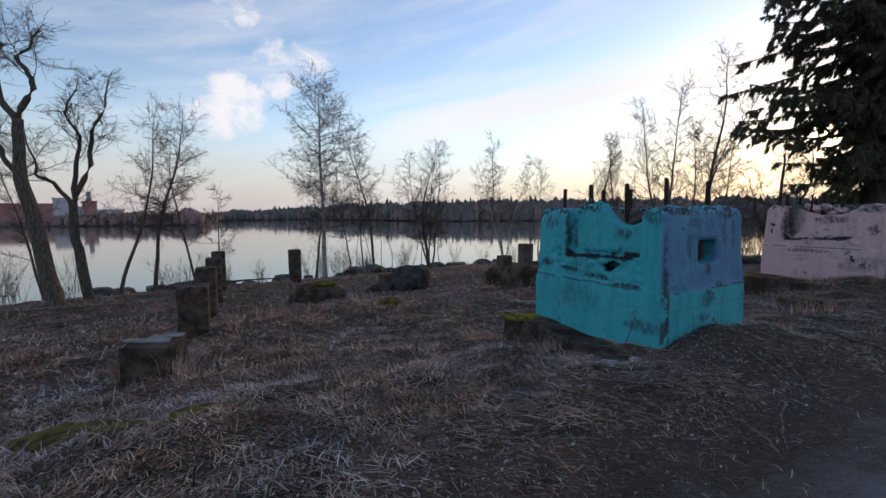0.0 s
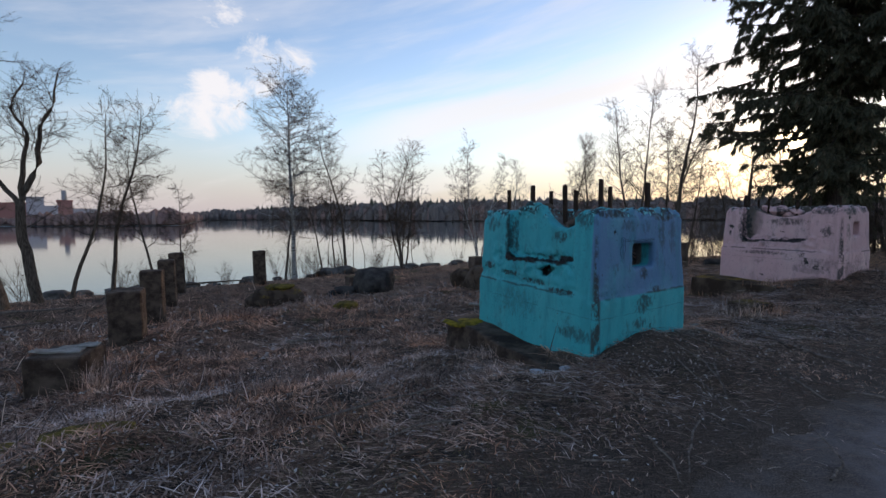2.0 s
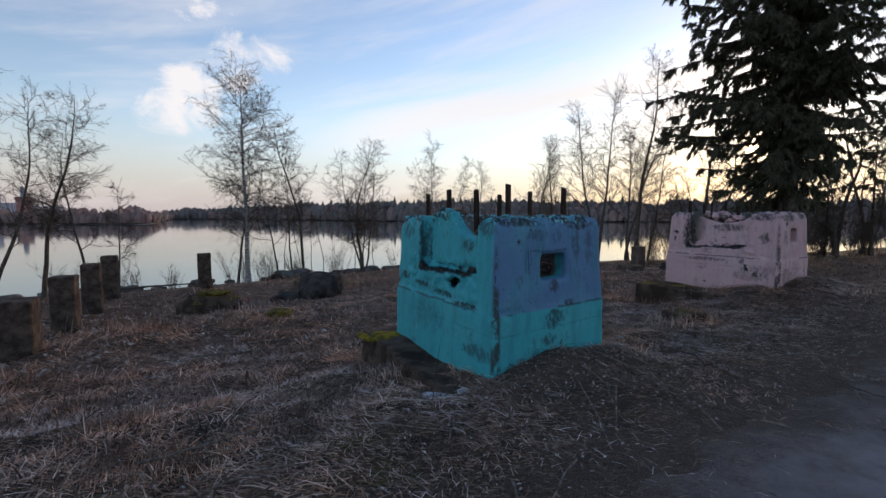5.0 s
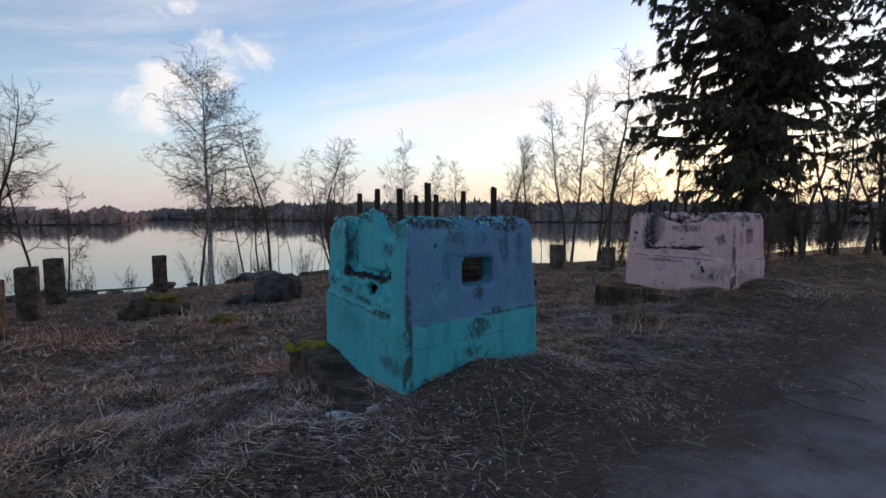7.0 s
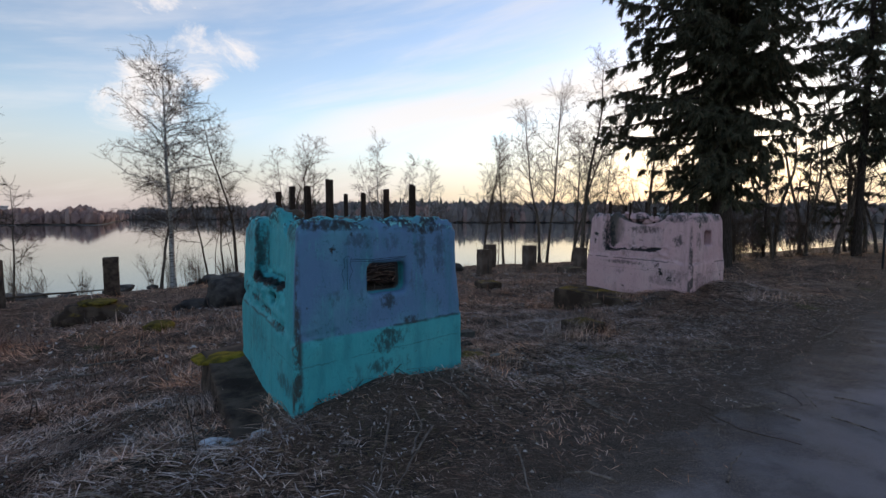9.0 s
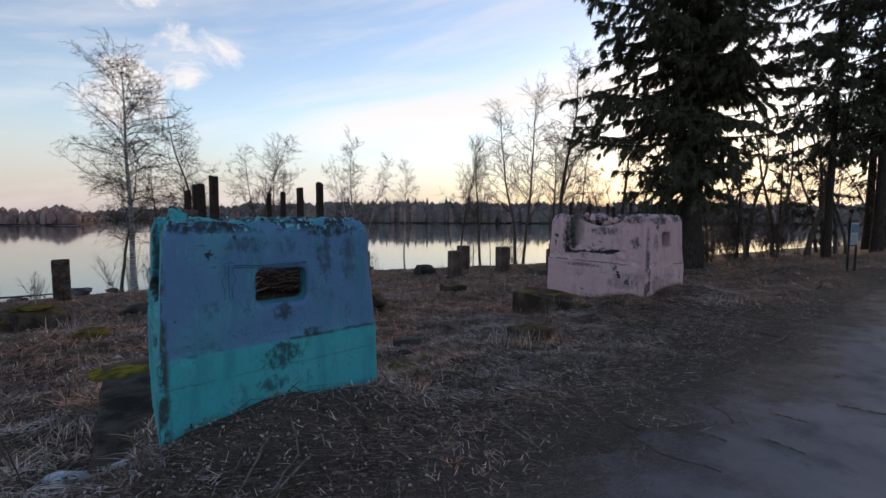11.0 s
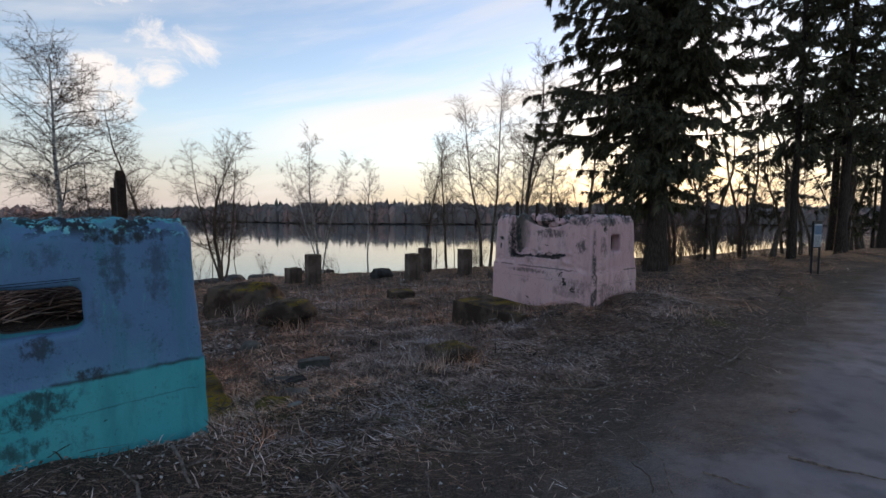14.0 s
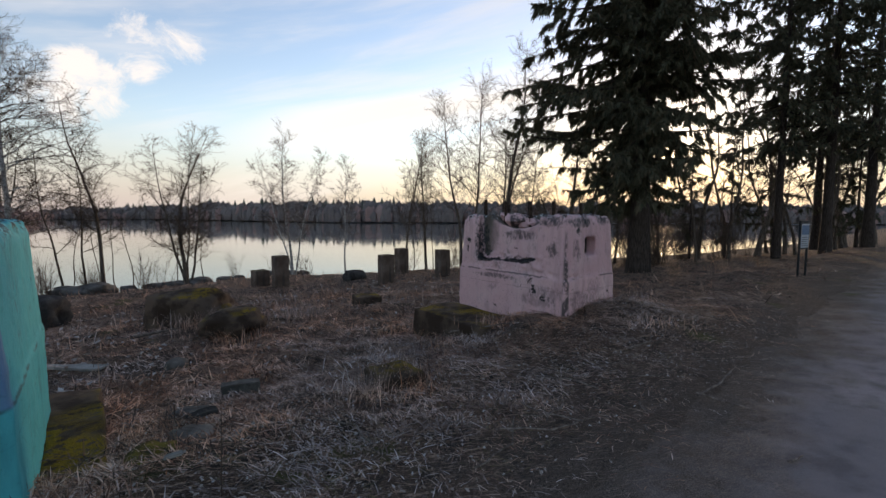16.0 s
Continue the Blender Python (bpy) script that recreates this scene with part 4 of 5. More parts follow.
def bare_tree(name, x, y, height, radius, seed, label, lean=(0, 0), crown_from=0.3, limbs=28, limb_len=0.31, up=0.40, wander=0.06, bark=None, twig=None, fork=None, density=1.0, fine=0.0034, z=None, egg=False, droop=0.0, lines=None):
    """A leafless tree: tapered trunk with limbs (trunk), and branchlets and twigs (crown).
    lines: the trunk and main limbs as (across, up) points, where they have a form of their own."""
    rnd = random.Random(seed)
    bark, twig = bark or M_BARK, twig or M_TWIG
    wood, thin = ([], []), ([], [])
    height *= 0.91

    def wand(p, d, length, r, segs, level, bend):
        pts, rad = [p.copy()], [r]
        end = 0.25 if level else 0.10
        lift = 0.03 if level == 0 else 0.05 - droop * level
        for i in range(segs):
            d = (d + Vector((rnd.gauss(0, bend), rnd.gauss(0, bend), rnd.gauss(0, bend) + lift))).normalized()
            p = p + d * (length / segs)
            pts.append(p.copy())
            rad.append(max(r * (1 - (1 - end) * (i + 1) / segs), fine * 0.7))
        return pts, rad

    def grow(pts, rad, level, count, length, lo):
        n = len(pts) - 1
        for c in range(count):
            f = lo + (1 - lo) * ((c + rnd.random()) / count)
            i = min(int(f * n), n - 1)
            p = pts[i].lerp(pts[i + 1], f * n - i)
            along = (pts[i + 1] - pts[i]).normalized()
            side = Vector((rnd.gauss(0, 1), rnd.gauss(0, 1), rnd.gauss(0, 0.4)))
            side = (side - along * side.dot(along)).normalized()
            tilt = up if level == 1 else rnd.uniform(0.2, 0.75)
            d = (along * tilt + side * (1 - 0.4 * tilt) + Vector((0, 0, 0.08 - droop * level))).normalized()
            g_ = (f - lo) / (1 - lo)
            size = (0.40 + 0.62 * math.sin(math.pi * min(1, g_ * 0.82 + 0.12)) if egg else 1.02 - 0.66 * g_) if level == 1 else (1.0 - 0.5 * f)
            ln = length * size * rnd.uniform(0.65, 1.25)
            if level == 3:
                spike(*thin, p, p + (d + Vector((rnd.gauss(0, 0.2), rnd.gauss(0, 0.2), rnd.gauss(0, 0.25)))) * ln, fine, rnd.random() * 2)
                continue
            r = min(rad[i] * 0.55, 0.0075 * ln + fine) if level == 1 else 0.0045 * ln + fine
            q, qr = wand(p, d, ln, r, 7 if level == 1 else 3, level, 0.14 + 0.06 * level)
            tube(*(wood if level == 1 else thin), q, qr, 4 if level == 1 else 3)
            if level == 1:
                grow(q, qr, 2, max(5, int(15 * density * size + 1)), length * 0.42, 0.10)
            else:
                grow(q, qr, 3, max(6, int(17 * density)), length * 0.22, 0.05)

    if lines:
        for n, (r0, r1, shape) in enumerate(lines):
            pts, rad, count = [], [], len(shape) - 1
            for i in range(count * 3 + 1):
                j, f = min(i // 3, count - 1), i / 3 - min(i // 3, count - 1)
                (xa, za), (xb, zb) = shape[j], shape[j + 1]
                g = f * f * (3 - 2 * f)
                pts.append(Vector((xa + (xb - xa) * g + rnd.gauss(0, 0.02), 0.25 * n * noise.noise((i * 0.3, seed, n)) * i / (count * 3), za + (zb - za) * f)))
                rad.append(r0 + (r1 - r0) * (i / (count * 3)))
            tube(*wood, pts, rad, 8)
            grow(pts, rad, 1, limbs if n else 3, height * limb_len, 0.25 if n else 0.6)
    else:
        for lx, ly, hs, rs in fork or [(lean[0], lean[1], 1.0, 1.0)]:
            pts, rad = wand(Vector((0, 0, -0.25)), Vector((lx, ly, 1)).normalized(), height * hs + 0.25, radius * rs, 14, 0, wander)
            rad[0] *= 1.35
            tube(*wood, pts, rad, 8)
            grow(pts, rad, 1, max(5, int(limbs * 1.15 * hs)), height * limb_len * 0.9 * hs, crown_from)
    zz = land(x, y) if z is None else z
    top = thing(name, pose(x, y, zz), label, "tree")
    link_mesh("trunk", *wood, bark, top)
    link_mesh("crown", *thin, twig, top, "bare thin twigs")
    return top


B = dict(bark=M_BARK, twig=M_TWIG)
W_ = dict(bark=M_BIRCH, twig=M_BIRCH_TWIG)
# the old forked willow and its neighbour
bare_tree("willow_tree", -12.0, 13.2, 9.0, 0.21, 1, "old leaning bare tree with dark forked limbs by the water", limbs=11, limb_len=0.24, up=0.6, density=1.0, lines=[
    (0.24, 0.14, [(0.05, -0.3), (-0.26, 1.5), (-0.5, 2.9), (-0.8, 3.9), (-0.77, 4.6), (-0.73, 5.7)]),
    (0.10, 0.02, [(-0.73, 5.7), (-0.2, 6.6), (-0.28, 7.0), (-0.6, 7.5), (-0.2, 7.9), (0.2, 8.4)]),
    (0.11, 0.02, [(-0.73, 5.6), (-1.2, 6.3), (-1.38, 7.1), (-1.2, 7.9), (-1.5, 9.0)]),
    (0.09, 0.02, [(-0.8, 3.9), (-1.3, 4.6), (-1.6, 5.2), (-2.4, 5.6), (-2.8, 6.5)])], **B)
bare_tree("alder_tree", -12.1, 14.6, 8.0, 0.16, 2, "bare alder with crooked forked limbs by the water", limbs=12, limb_len=0.25, up=0.55, density=1.0, lines=[
    (0.17, 0.12, [(0.03, -0.3), (-0.2, 1.4), (-0.35, 2.4), (-0.3, 3.4)]),
    (0.10, 0.015, [(-0.3, 3.3), (0.35, 4.6), (0.5, 5.7), (1.0, 6.5), (1.1, 7.4)]),
    (0.085, 0.015, [(-0.3, 3.4), (-0.13, 4.6), (0.05, 5.5), (-0.4, 6.3), (0.25, 7.4)]),
    (0.08, 0.015, [(-0.34, 3.2), (-0.95, 4.0), (-1.45, 4.3), (-1.7, 5.0), (-1.9, 5.9)])], **B)
bare_tree("young_tree", -11.3, 14.9, 7.2, 0.07, 3, "slim leaning bare tree by the water", lean=(0.16, 0), limbs=20, **B)
bare_tree("young_tree", -11.81, 17.55, 8.3, 0.09, 4, "slim bare tree on the lake shore", lean=(0.03, 0), limbs=26, **B)
bare_tree("young_tree", -10.09, 17.66, 6.8, 0.055, 5, "thin bare tree on the lake shore", limbs=20, **B)
bare_tree("young_tree", -9.6, 18.2, 4.6, 0.04, 6, "thin bare sapling on the lake shore", lean=(0.12, 0), limbs=14, **B)
bare_tree("young_tree", -14.5, 15.5, 6.0, 0.06, 61, "thin bare tree by the water", lean=(-0.1, 0), limbs=16, **B)
bare_tree("birch_tree", -6.24, 22.42, 10.3, 0.13, 7, "slender white birch with bare spreading crown", limbs=70, crown_from=0.24, limb_len=0.31, up=0.45, wander=0.03, density=1.0, egg=True, droop=0.03, z=-1.29, **W_)
bare_tree("young_tree", -6.55, 22.0, 6.6, 0.07, 8, "thin bare tree beside the birch", lean=(-0.03, 0), limbs=18, z=-1.25, **B)
bare_tree("young_tree", -3.9, 24.0, 9.2, 0.09, 9, "bare shore tree leaning slightly", lean=(-0.13, 0), limbs=26, z=-1.45, **B)
bare_tree("young_tree", -5.0, 23.3, 6.6, 0.05, 10, "thin bare sapling on the rocky shore", lean=(-0.06, 0), limbs=16, z=-1.35, **B)
bare_tree("young_tree", -4.5, 23.8, 7.0, 0.05, 11, "thin bare sapling on the rocky shore", lean=(0.02, 0), limbs=16, z=-1.4, **B)
bare_tree("young_tree", -0.97, 24.54, 8.4, 0.10, 12, "bare many-stemmed shore tree", limbs=20, limb_len=0.34, up=0.55, crown_from=0.2, fork=[(0, 0, 1, 1), (-0.16, 0, 0.85, 0.6), (0.18, 0, 0.8, 0.6), (0.07, 0.1, 0.9, 0.5)], z=-1.4, **B)
bare_tree("young_tree", 3.32, 26.17, 8.4, 0.08, 13, "bare pale shore tree with upright twigs", limbs=24, up=0.85, limb_len=0.28, fork=[(0, 0, 1, 1), (0.10, 0, 0.85, 0.6), (-0.12, 0, 0.8, 0.6)], z=-1.5, **W_)
bare_tree("young_tree", 5.82, 28.8, 7.2, 0.06, 14, "thin bare pale shore tree", limbs=20, up=0.8, z=-1.7, **W_)
for i, (x, y, h) in enumerate(((-4.9, 23.6, 4.6), (-4.2, 24.2, 5.2), (-3.5, 23.9, 4.2), (-3.1, 24.4, 4.8), (-0.4, 24.9, 4.0), (-1.5, 24.8, 4.4), (9.0, 23.6, 4.4), (10.0, 23.9, 5.0))):
    bare_tree("sapling", x, y, h, 0.025, 140 + i, "thin upright bare sapling on the rocky shore", limbs=12, limb_len=0.2, up=0.9, crown_from=0.45, density=0.5, z=max(land(x, y), -1.6), **B)
# the clump between the ruins
for i, (x, y, h, r, lx) in enumerate(((9.2, 28.5, 8.6, 0.08, 0.03), (10.3, 27.5, 8.4, 0.09, -0.05), (11.7, 25.0, 9.2, 0.09, -0.10), (12.5, 26.2, 10.5, 0.09, -0.06), (13.3, 24.3, 9.8, 0.08, 0.0), (14.3, 26.0, 9.0, 0.08, 0.05), (15.2, 25.6, 7.6, 0.07, 0.12))):
    bare_tree("young_tree", x, y, h, r, 20 + i, "slim bare tree in the thicket on the shore", lean=(lx, 0), limbs=28, up=0.7, z=max(land(x, y), -1.6), **B)
bare_tree("alder_tree", 13.3, 23.2, 11.9, 0.12, 31, "tall bare alder with a slightly bent trunk near the shore", lean=(0.0, 0), wander=0.045, limbs=34, crown_from=0.35, limb_len=0.24, **B)
bare_tree("alder_tree", 15.6, 21.5, 7.5, 0.14, 32, "bare crooked tree with wide dark limbs near the shore", wander=0.12, limbs=22, limb_len=0.42, up=0.5, fork=[(-0.1, 0, 1, 1), (0.3, 0, 0.9, 0.8), (-0.5, 0, 0.7, 0.6)], **B)


def spruce(x, y, height, radius, low, reach, seed, label, dense=1.0, z=None, lop=0.0):
    """A spruce: straight trunk, uneven drooping boughs, side twigs with hanging sprays of needles."""
    rnd = random.Random(seed)
    wood, needles = ([], []), ([], [])
    pts = [Vector((0.05 * noise.noise((i, seed, 0)), 0.05 * noise.noise((seed, i, 0)), -0.3 + (height + 0.3) * i / 12)) for i in range(13)]
    tube(*wood, pts, [radius * (1.3 if i == 0 else 1.0 - 0.95 * i / 12) for i in range(13)], 10)

    def spray(p, d, size):
        side = d.cross(Vector((0, 0, 1)))
        side = side.normalized() if side.length > 0.01 else Vector((1, 0, 0))
        for _ in range(rnd.randint(10, 16)):
            tip = p + (d * rnd.uniform(0.0, 0.8) + side * rnd.uniform(-0.55, 0.55) + Vector((0, 0, rnd.uniform(-0.95, 0.35)))) * size
            w = Vector((rnd.gauss(0, 1), rnd.gauss(0, 1), rnd.gauss(0, 0.6))).normalized() * size * 0.115
            mid = p.lerp(tip, rnd.uniform(0.0, 0.25))
            n = len(needles[0])
            needles[0].extend((mid + w, tip, mid - w))
            needles[1].append((n, n + 1, n + 2))

    def bough(p, d, ln, segs, curl, r0):
        q, qr = [p.copy()], [r0]
        for i in range(segs):
            d = d + Vector((rnd.uniform(-0.13, 0.13), rnd.uniform(-0.13, 0.13), curl + rnd.uniform(-0.07, 0.07)))
            p = p + d.normalized() * ln / segs
            q.append(p.copy())
            qr.append(r0 * (1 - 0.8 * (i + 1) / segs))
        tube(*wood, q, qr, 3)
        return q

    h = low
    while h < height - 0.3:
        part_up = (h - low) / (height - low)
        length = reach * (1 - part_up) ** 0.6 * (0.58 + 0.42 * min(1, part_up * 5)) + 0.25
        a = rnd.uniform(0, 2 * math.pi)
        length *= 1 + lop * math.cos(a - 2.5) * max(0.0, 1 - part_up * 2.5)
        ln = length * rnd.choice((0.35, 0.5, 0.65, 0.75, 0.85, 0.95, 1.1)) * rnd.uniform(0.85, 1.1)
        q = bough(Vector((0, 0, h)), Vector((math.cos(a), math.sin(a), 0.10 - 0.62 * (1 - part_up) * rnd.uniform(0.3, 1.3))), ln, 7, 0.055, 0.010 * ln + 0.012)
        for _ in range(max(2, int(ln * 3.6))):
            f = rnd.uniform(0.04, 0.99)
            i = min(int(f * 7), 6)
            out = (q[i + 1] - q[i]).normalized()
            turn = rnd.choice((-1, 1)) * rnd.uniform(0.35, 1.2)
            way = Vector((out.x * math.cos(turn) - out.y * math.sin(turn), out.x * math.sin(turn) + out.y * math.cos(turn), out.z - rnd.uniform(0.1, 0.7)))
            tl = rnd.uniform(0.35, 1.0) * (0.22 * ln * (1.15 - f) + 0.22)
            twig = bough(q[i].lerp(q[i + 1], f * 7 - i), way, tl, 4, -0.10, 0.006)
            for c in range(int((tl * 13 + 2) * min(1.2, dense)) + 1):
                g = rnd.random() * 3.99
                b = int(g)
                spray(twig[b].lerp(twig[b + 1], g - b), (twig[b + 1] - twig[b]).normalized(), rnd.uniform(0.15, 0.33))
        for c in range(int(ln * 11 * min(1.2, dense)) + 3):
            f = rnd.uniform(0.08, 1.0) * 6.99
            i = int(f)
            spray(q[i].lerp(q[i + 1], f - i), (q[i + 1] - q[i]).normalized(), rnd.uniform(0.14, 0.32))
        h += rnd.uniform(0.02, 0.115) / max(0.3, dense) * (1.0 if h < 14 else 2.5)
    top = thing("spruce_tree", pose(x, y, land(x, y) if z is None else z), label, "tree")
    link_mesh("trunk", *wood, M_SPRUCE_BARK, top)
    link_mesh("crown", *needles, M_NEEDLES, top, "dark drooping needle boughs", smooth=False)


pencil_drawing()
for x, y, h, r, low, reach, seed, label, dense in (
        (16.1, 16.95, 24.0, 0.36, 2.7, 4.7, 1, "tall dark spruce with drooping boughs beside the pink ruin", 1.36),
        (24.8, 19.3, 21.0, 0.17, 4.6, 4.0, 2, "tall thin-crowned spruce by the footpath", 0.64),
        (26.9, 18.8, 21.0, 0.21, 5.0, 4.2, 3, "tall straight spruce by the footpath", 0.58),
        (33.0, 24.0, 18.0, 0.24, 4.0, 4.2, 4, "dark spruce further along the footpath", 0.50),
        (23.4, 22.9, 6.5, 0.08, 1.2, 1.5, 5, "small dark spruce on the bank", 0.40),
        # next two stand in the thicket mainly to keep the sun off the path
        (25.6, 22.6, 7.0, 0.08, 0.8, 2.0, 7, "small dense spruce in the thicket", 0.35),
        (28.2, 22.4, 8.0, 0.09, 0.8, 2.1, 8, "small dense spruce in the thicket", 0.35),
        (31.8, 21.0, 7.0, 0.09, 0.8, 2.0, 9, "small dense spruce in the thicket", 0.5),
        (30.5, 19.6, 16.0, 0.24, 4.5, 3.4, 6, "spruce with bare lower trunk by the footpath", 0.52)):
    spruce(x, y, h, r, low, reach, seed, label, dense, lop=0.15 if h > 23 else 0.0)

# bare trees and thicket beyond the spruces
for i, (x, y, h, r, lx) in enumerate(((22.9, 21.8, 7.5, 0.13, 0.02), (24.4, 23.4, 9.0, 0.10, 0.08), (25.6, 21.0, 10.0, 0.14, 0.14), (28.5, 23.0, 9.0, 0.09, -0.1), (29.2, 20.8, 11.0, 0.10, 0.05),
                                       (34.5, 23.6, 9.5, 0.13, -0.22), (35.2, 23.9, 10.0, 0.14, 0.06), (35.8, 23.7, 9.0, 0.12, 0.18), (20.5, 21.5, 7.0, 0.08, -0.05), (19.0, 22.8, 8.0, 0.07, 0.05), (38.5, 27.5, 8.0, 0.09, 0.0), (27.5, 20.6, 9.0, 0.08, -0.05), (31.5, 22.0, 8.0, 0.08, 0.1), (21.6, 20.4, 6.0, 0.07, 0.12), (37.0, 24.4, 8.5, 0.1, 0.1), (23.6, 20.6, 9.5, 0.08, -0.04), (26.4, 23.8, 12.0, 0.10, 0.03), (30.2, 24.2, 12.0, 0.11, -0.04), (32.6, 22.6, 12.0, 0.10, 0.06), (21.8, 23.6, 9.0, 0.08, 0.0), (28.0, 21.6, 12.0, 0.09, 0.02), (34.0, 21.6, 11.0, 0.10, -0.05))):
    bare_tree("alder_tree", x, y, h, r, 70 + i, "dark bare tree in the thicket beyond the spruces", lean=(lx, 0), limbs=24, up=0.6, crown_from=0.22, limb_len=0.32, wander=0.08, density=0.54, **B)


def shrub(x, y, height, stems, seed, label, mat, z=None):
    """A leafless bush: many thin arching stems with side twigs."""
    rnd = random.Random(seed)
    wood = ([], [])
    for _ in range(stems):
        a, lean = rnd.uniform(0, 6.28), rnd.uniform(0.05, 0.55)
        d = Vector((math.cos(a) * lean, math.sin(a) * lean, 1)).normalized()
        p = Vector((rnd.gauss(0, 0.12), rnd.gauss(0, 0.12), -0.1))
        ln = height * rnd.uniform(0.55, 1.1)
        q = [p.copy()]
        for i in range(5):
            d = (d + Vector((rnd.gauss(0, 0.1), rnd.gauss(0, 0.1), 0.02))).normalized()
            p = p + d * ln / 5
            q.append(p.copy())
        tube(*wood, q, [0.009, 0.008, 0.007, 0.006, 0.004, 0.002], 3)
        for _ in range(11):
            i = rnd.randint(1, 4)
            e = (d + Vector((rnd.gauss(0, 0.6), rnd.gauss(0, 0.6), rnd.gauss(0, 0.3)))).normalized()
            m = q[i] + e * ln * 0.16
            spike(*wood, q[i], m + (e + Vector((0, 0, 0.3))) * ln * 0.13, 0.005, 0.0)
    top = thing("bare_shrub", pose(x, y, land(x, y) if z is None else z), label, "shrub", "shore shrubs")
    link_mesh("stem_clump", *wood, mat, top)


rnd = random.Random(77)
for i in range(58):
    u = rnd.uniform(-16, 16) if i < 34 else rnd.uniform(16, 42)
    squeeze = float(np.interp(u, [15, 24, 36, 60], [1.0, 1.30, 1.75, 2.4]))
    s = 1.8 + (rnd.uniform(21.3, 23.6) - 1.8) / squeeze
    if i >= 34 and rnd.random() < 0.5:
        s -= rnd.uniform(1, 4)
    x, y = xy(u, s)
    shrub(x, y, rnd.uniform(1.0, 2.2) if i < 34 else rnd.uniform(1.6, 3.2), rnd.randint(8, 16), 300 + i, "leafless brown shrub on the lake bank", M_TWIG)

for i in range(16):
    x, y = 18.5 + rnd.uniform(0, 8.5), 18.3 + rnd.uniform(0, 5.5)
    shrub(x, y, rnd.uniform(2.4, 4.2), rnd.randint(16, 26), 380 + i, "tall leafless brown shrub in the thicket", M_TWIG)

for i in range(14):
    x, y = 12.5 + rnd.uniform(0, 7.0), 20.6 + rnd.uniform(0, 3.0)
    shrub(x, y, rnd.uniform(1.8, 3.4), rnd.randint(14, 24), 420 + i, "leafless brown brush near the shore", M_TWIG)

# ---- far side of the lake ----
FAR_AZ = [-75, -60, -45, -36, -29.5, -28.2, -26, -20, -14, -8, 0, 12, 25, 40, 55, 75]
FAR_R = [250, 265, 280, 235, 222, 430, 470, 450, 370, 300, 255, 250, 265, 300, 330, 380]
FAR_H = [5, 5, 4.5, 7.5, 8, 11, 12, 14, 16, 16, 15, 15, 15, 15, 14, 14]


def far_point(az, extra=0.0):
    r = float(np.interp(az, FAR_AZ, FAR_R)) + extra
    return r * math.sin(radians(az)), r * math.cos(radians(az))


def build_far_shore():
    verts, faces, cols = [], [], 300
    depth = ((-14, -1.2), (0, 0.06), (4, 0.5), (25, 1.2), (160, 2.0), (900, 4.0))
    for i in range(cols + 1):
        az = -80 + 160 * i / cols
        wob = 5 * noise.noise((az * 0.5, 0, 3))
        for extra, z in depth:
            x, y = far_point(az, extra + (wob if extra < 30 else 0))
            verts.append((x, y, WATER + z))
    n = len(depth)
    faces = [(i * n + j, i * n + j + 1, (i + 1) * n + j + 1, (i + 1) * n + j) for i in range(cols) for j in range(n - 1)]
    tagged(link_mesh("far_shore_ground", verts, faces, M_FAR_LAND), "low brown far shore of the lake", "shore", kind="structure")
    # thin rim of old ice along the far waterline
    verts, faces = [], []
    for i in range(cols + 1):
        az = -80 + 160 * i / cols
        wob = 5 * noise.noise((az * 0.5, 0, 3))
        w = max(0.0, 4.5 * noise.noise((az * 0.35, 2, 1)) + 1.2)
        for extra in (-2.0 - w, -0.3):
            x, y = far_point(az, extra + wob)
            verts.append((x, y, WATER + 0.06))
    faces = [(i * 2, i * 2 + 1, i * 2 + 3, i * 2 + 2) for i in range(cols)]
    tagged(link_mesh("shore_ice", verts, faces, M_ICE), "thin pale rim of ice along the far waterline", "ice", kind="structure")


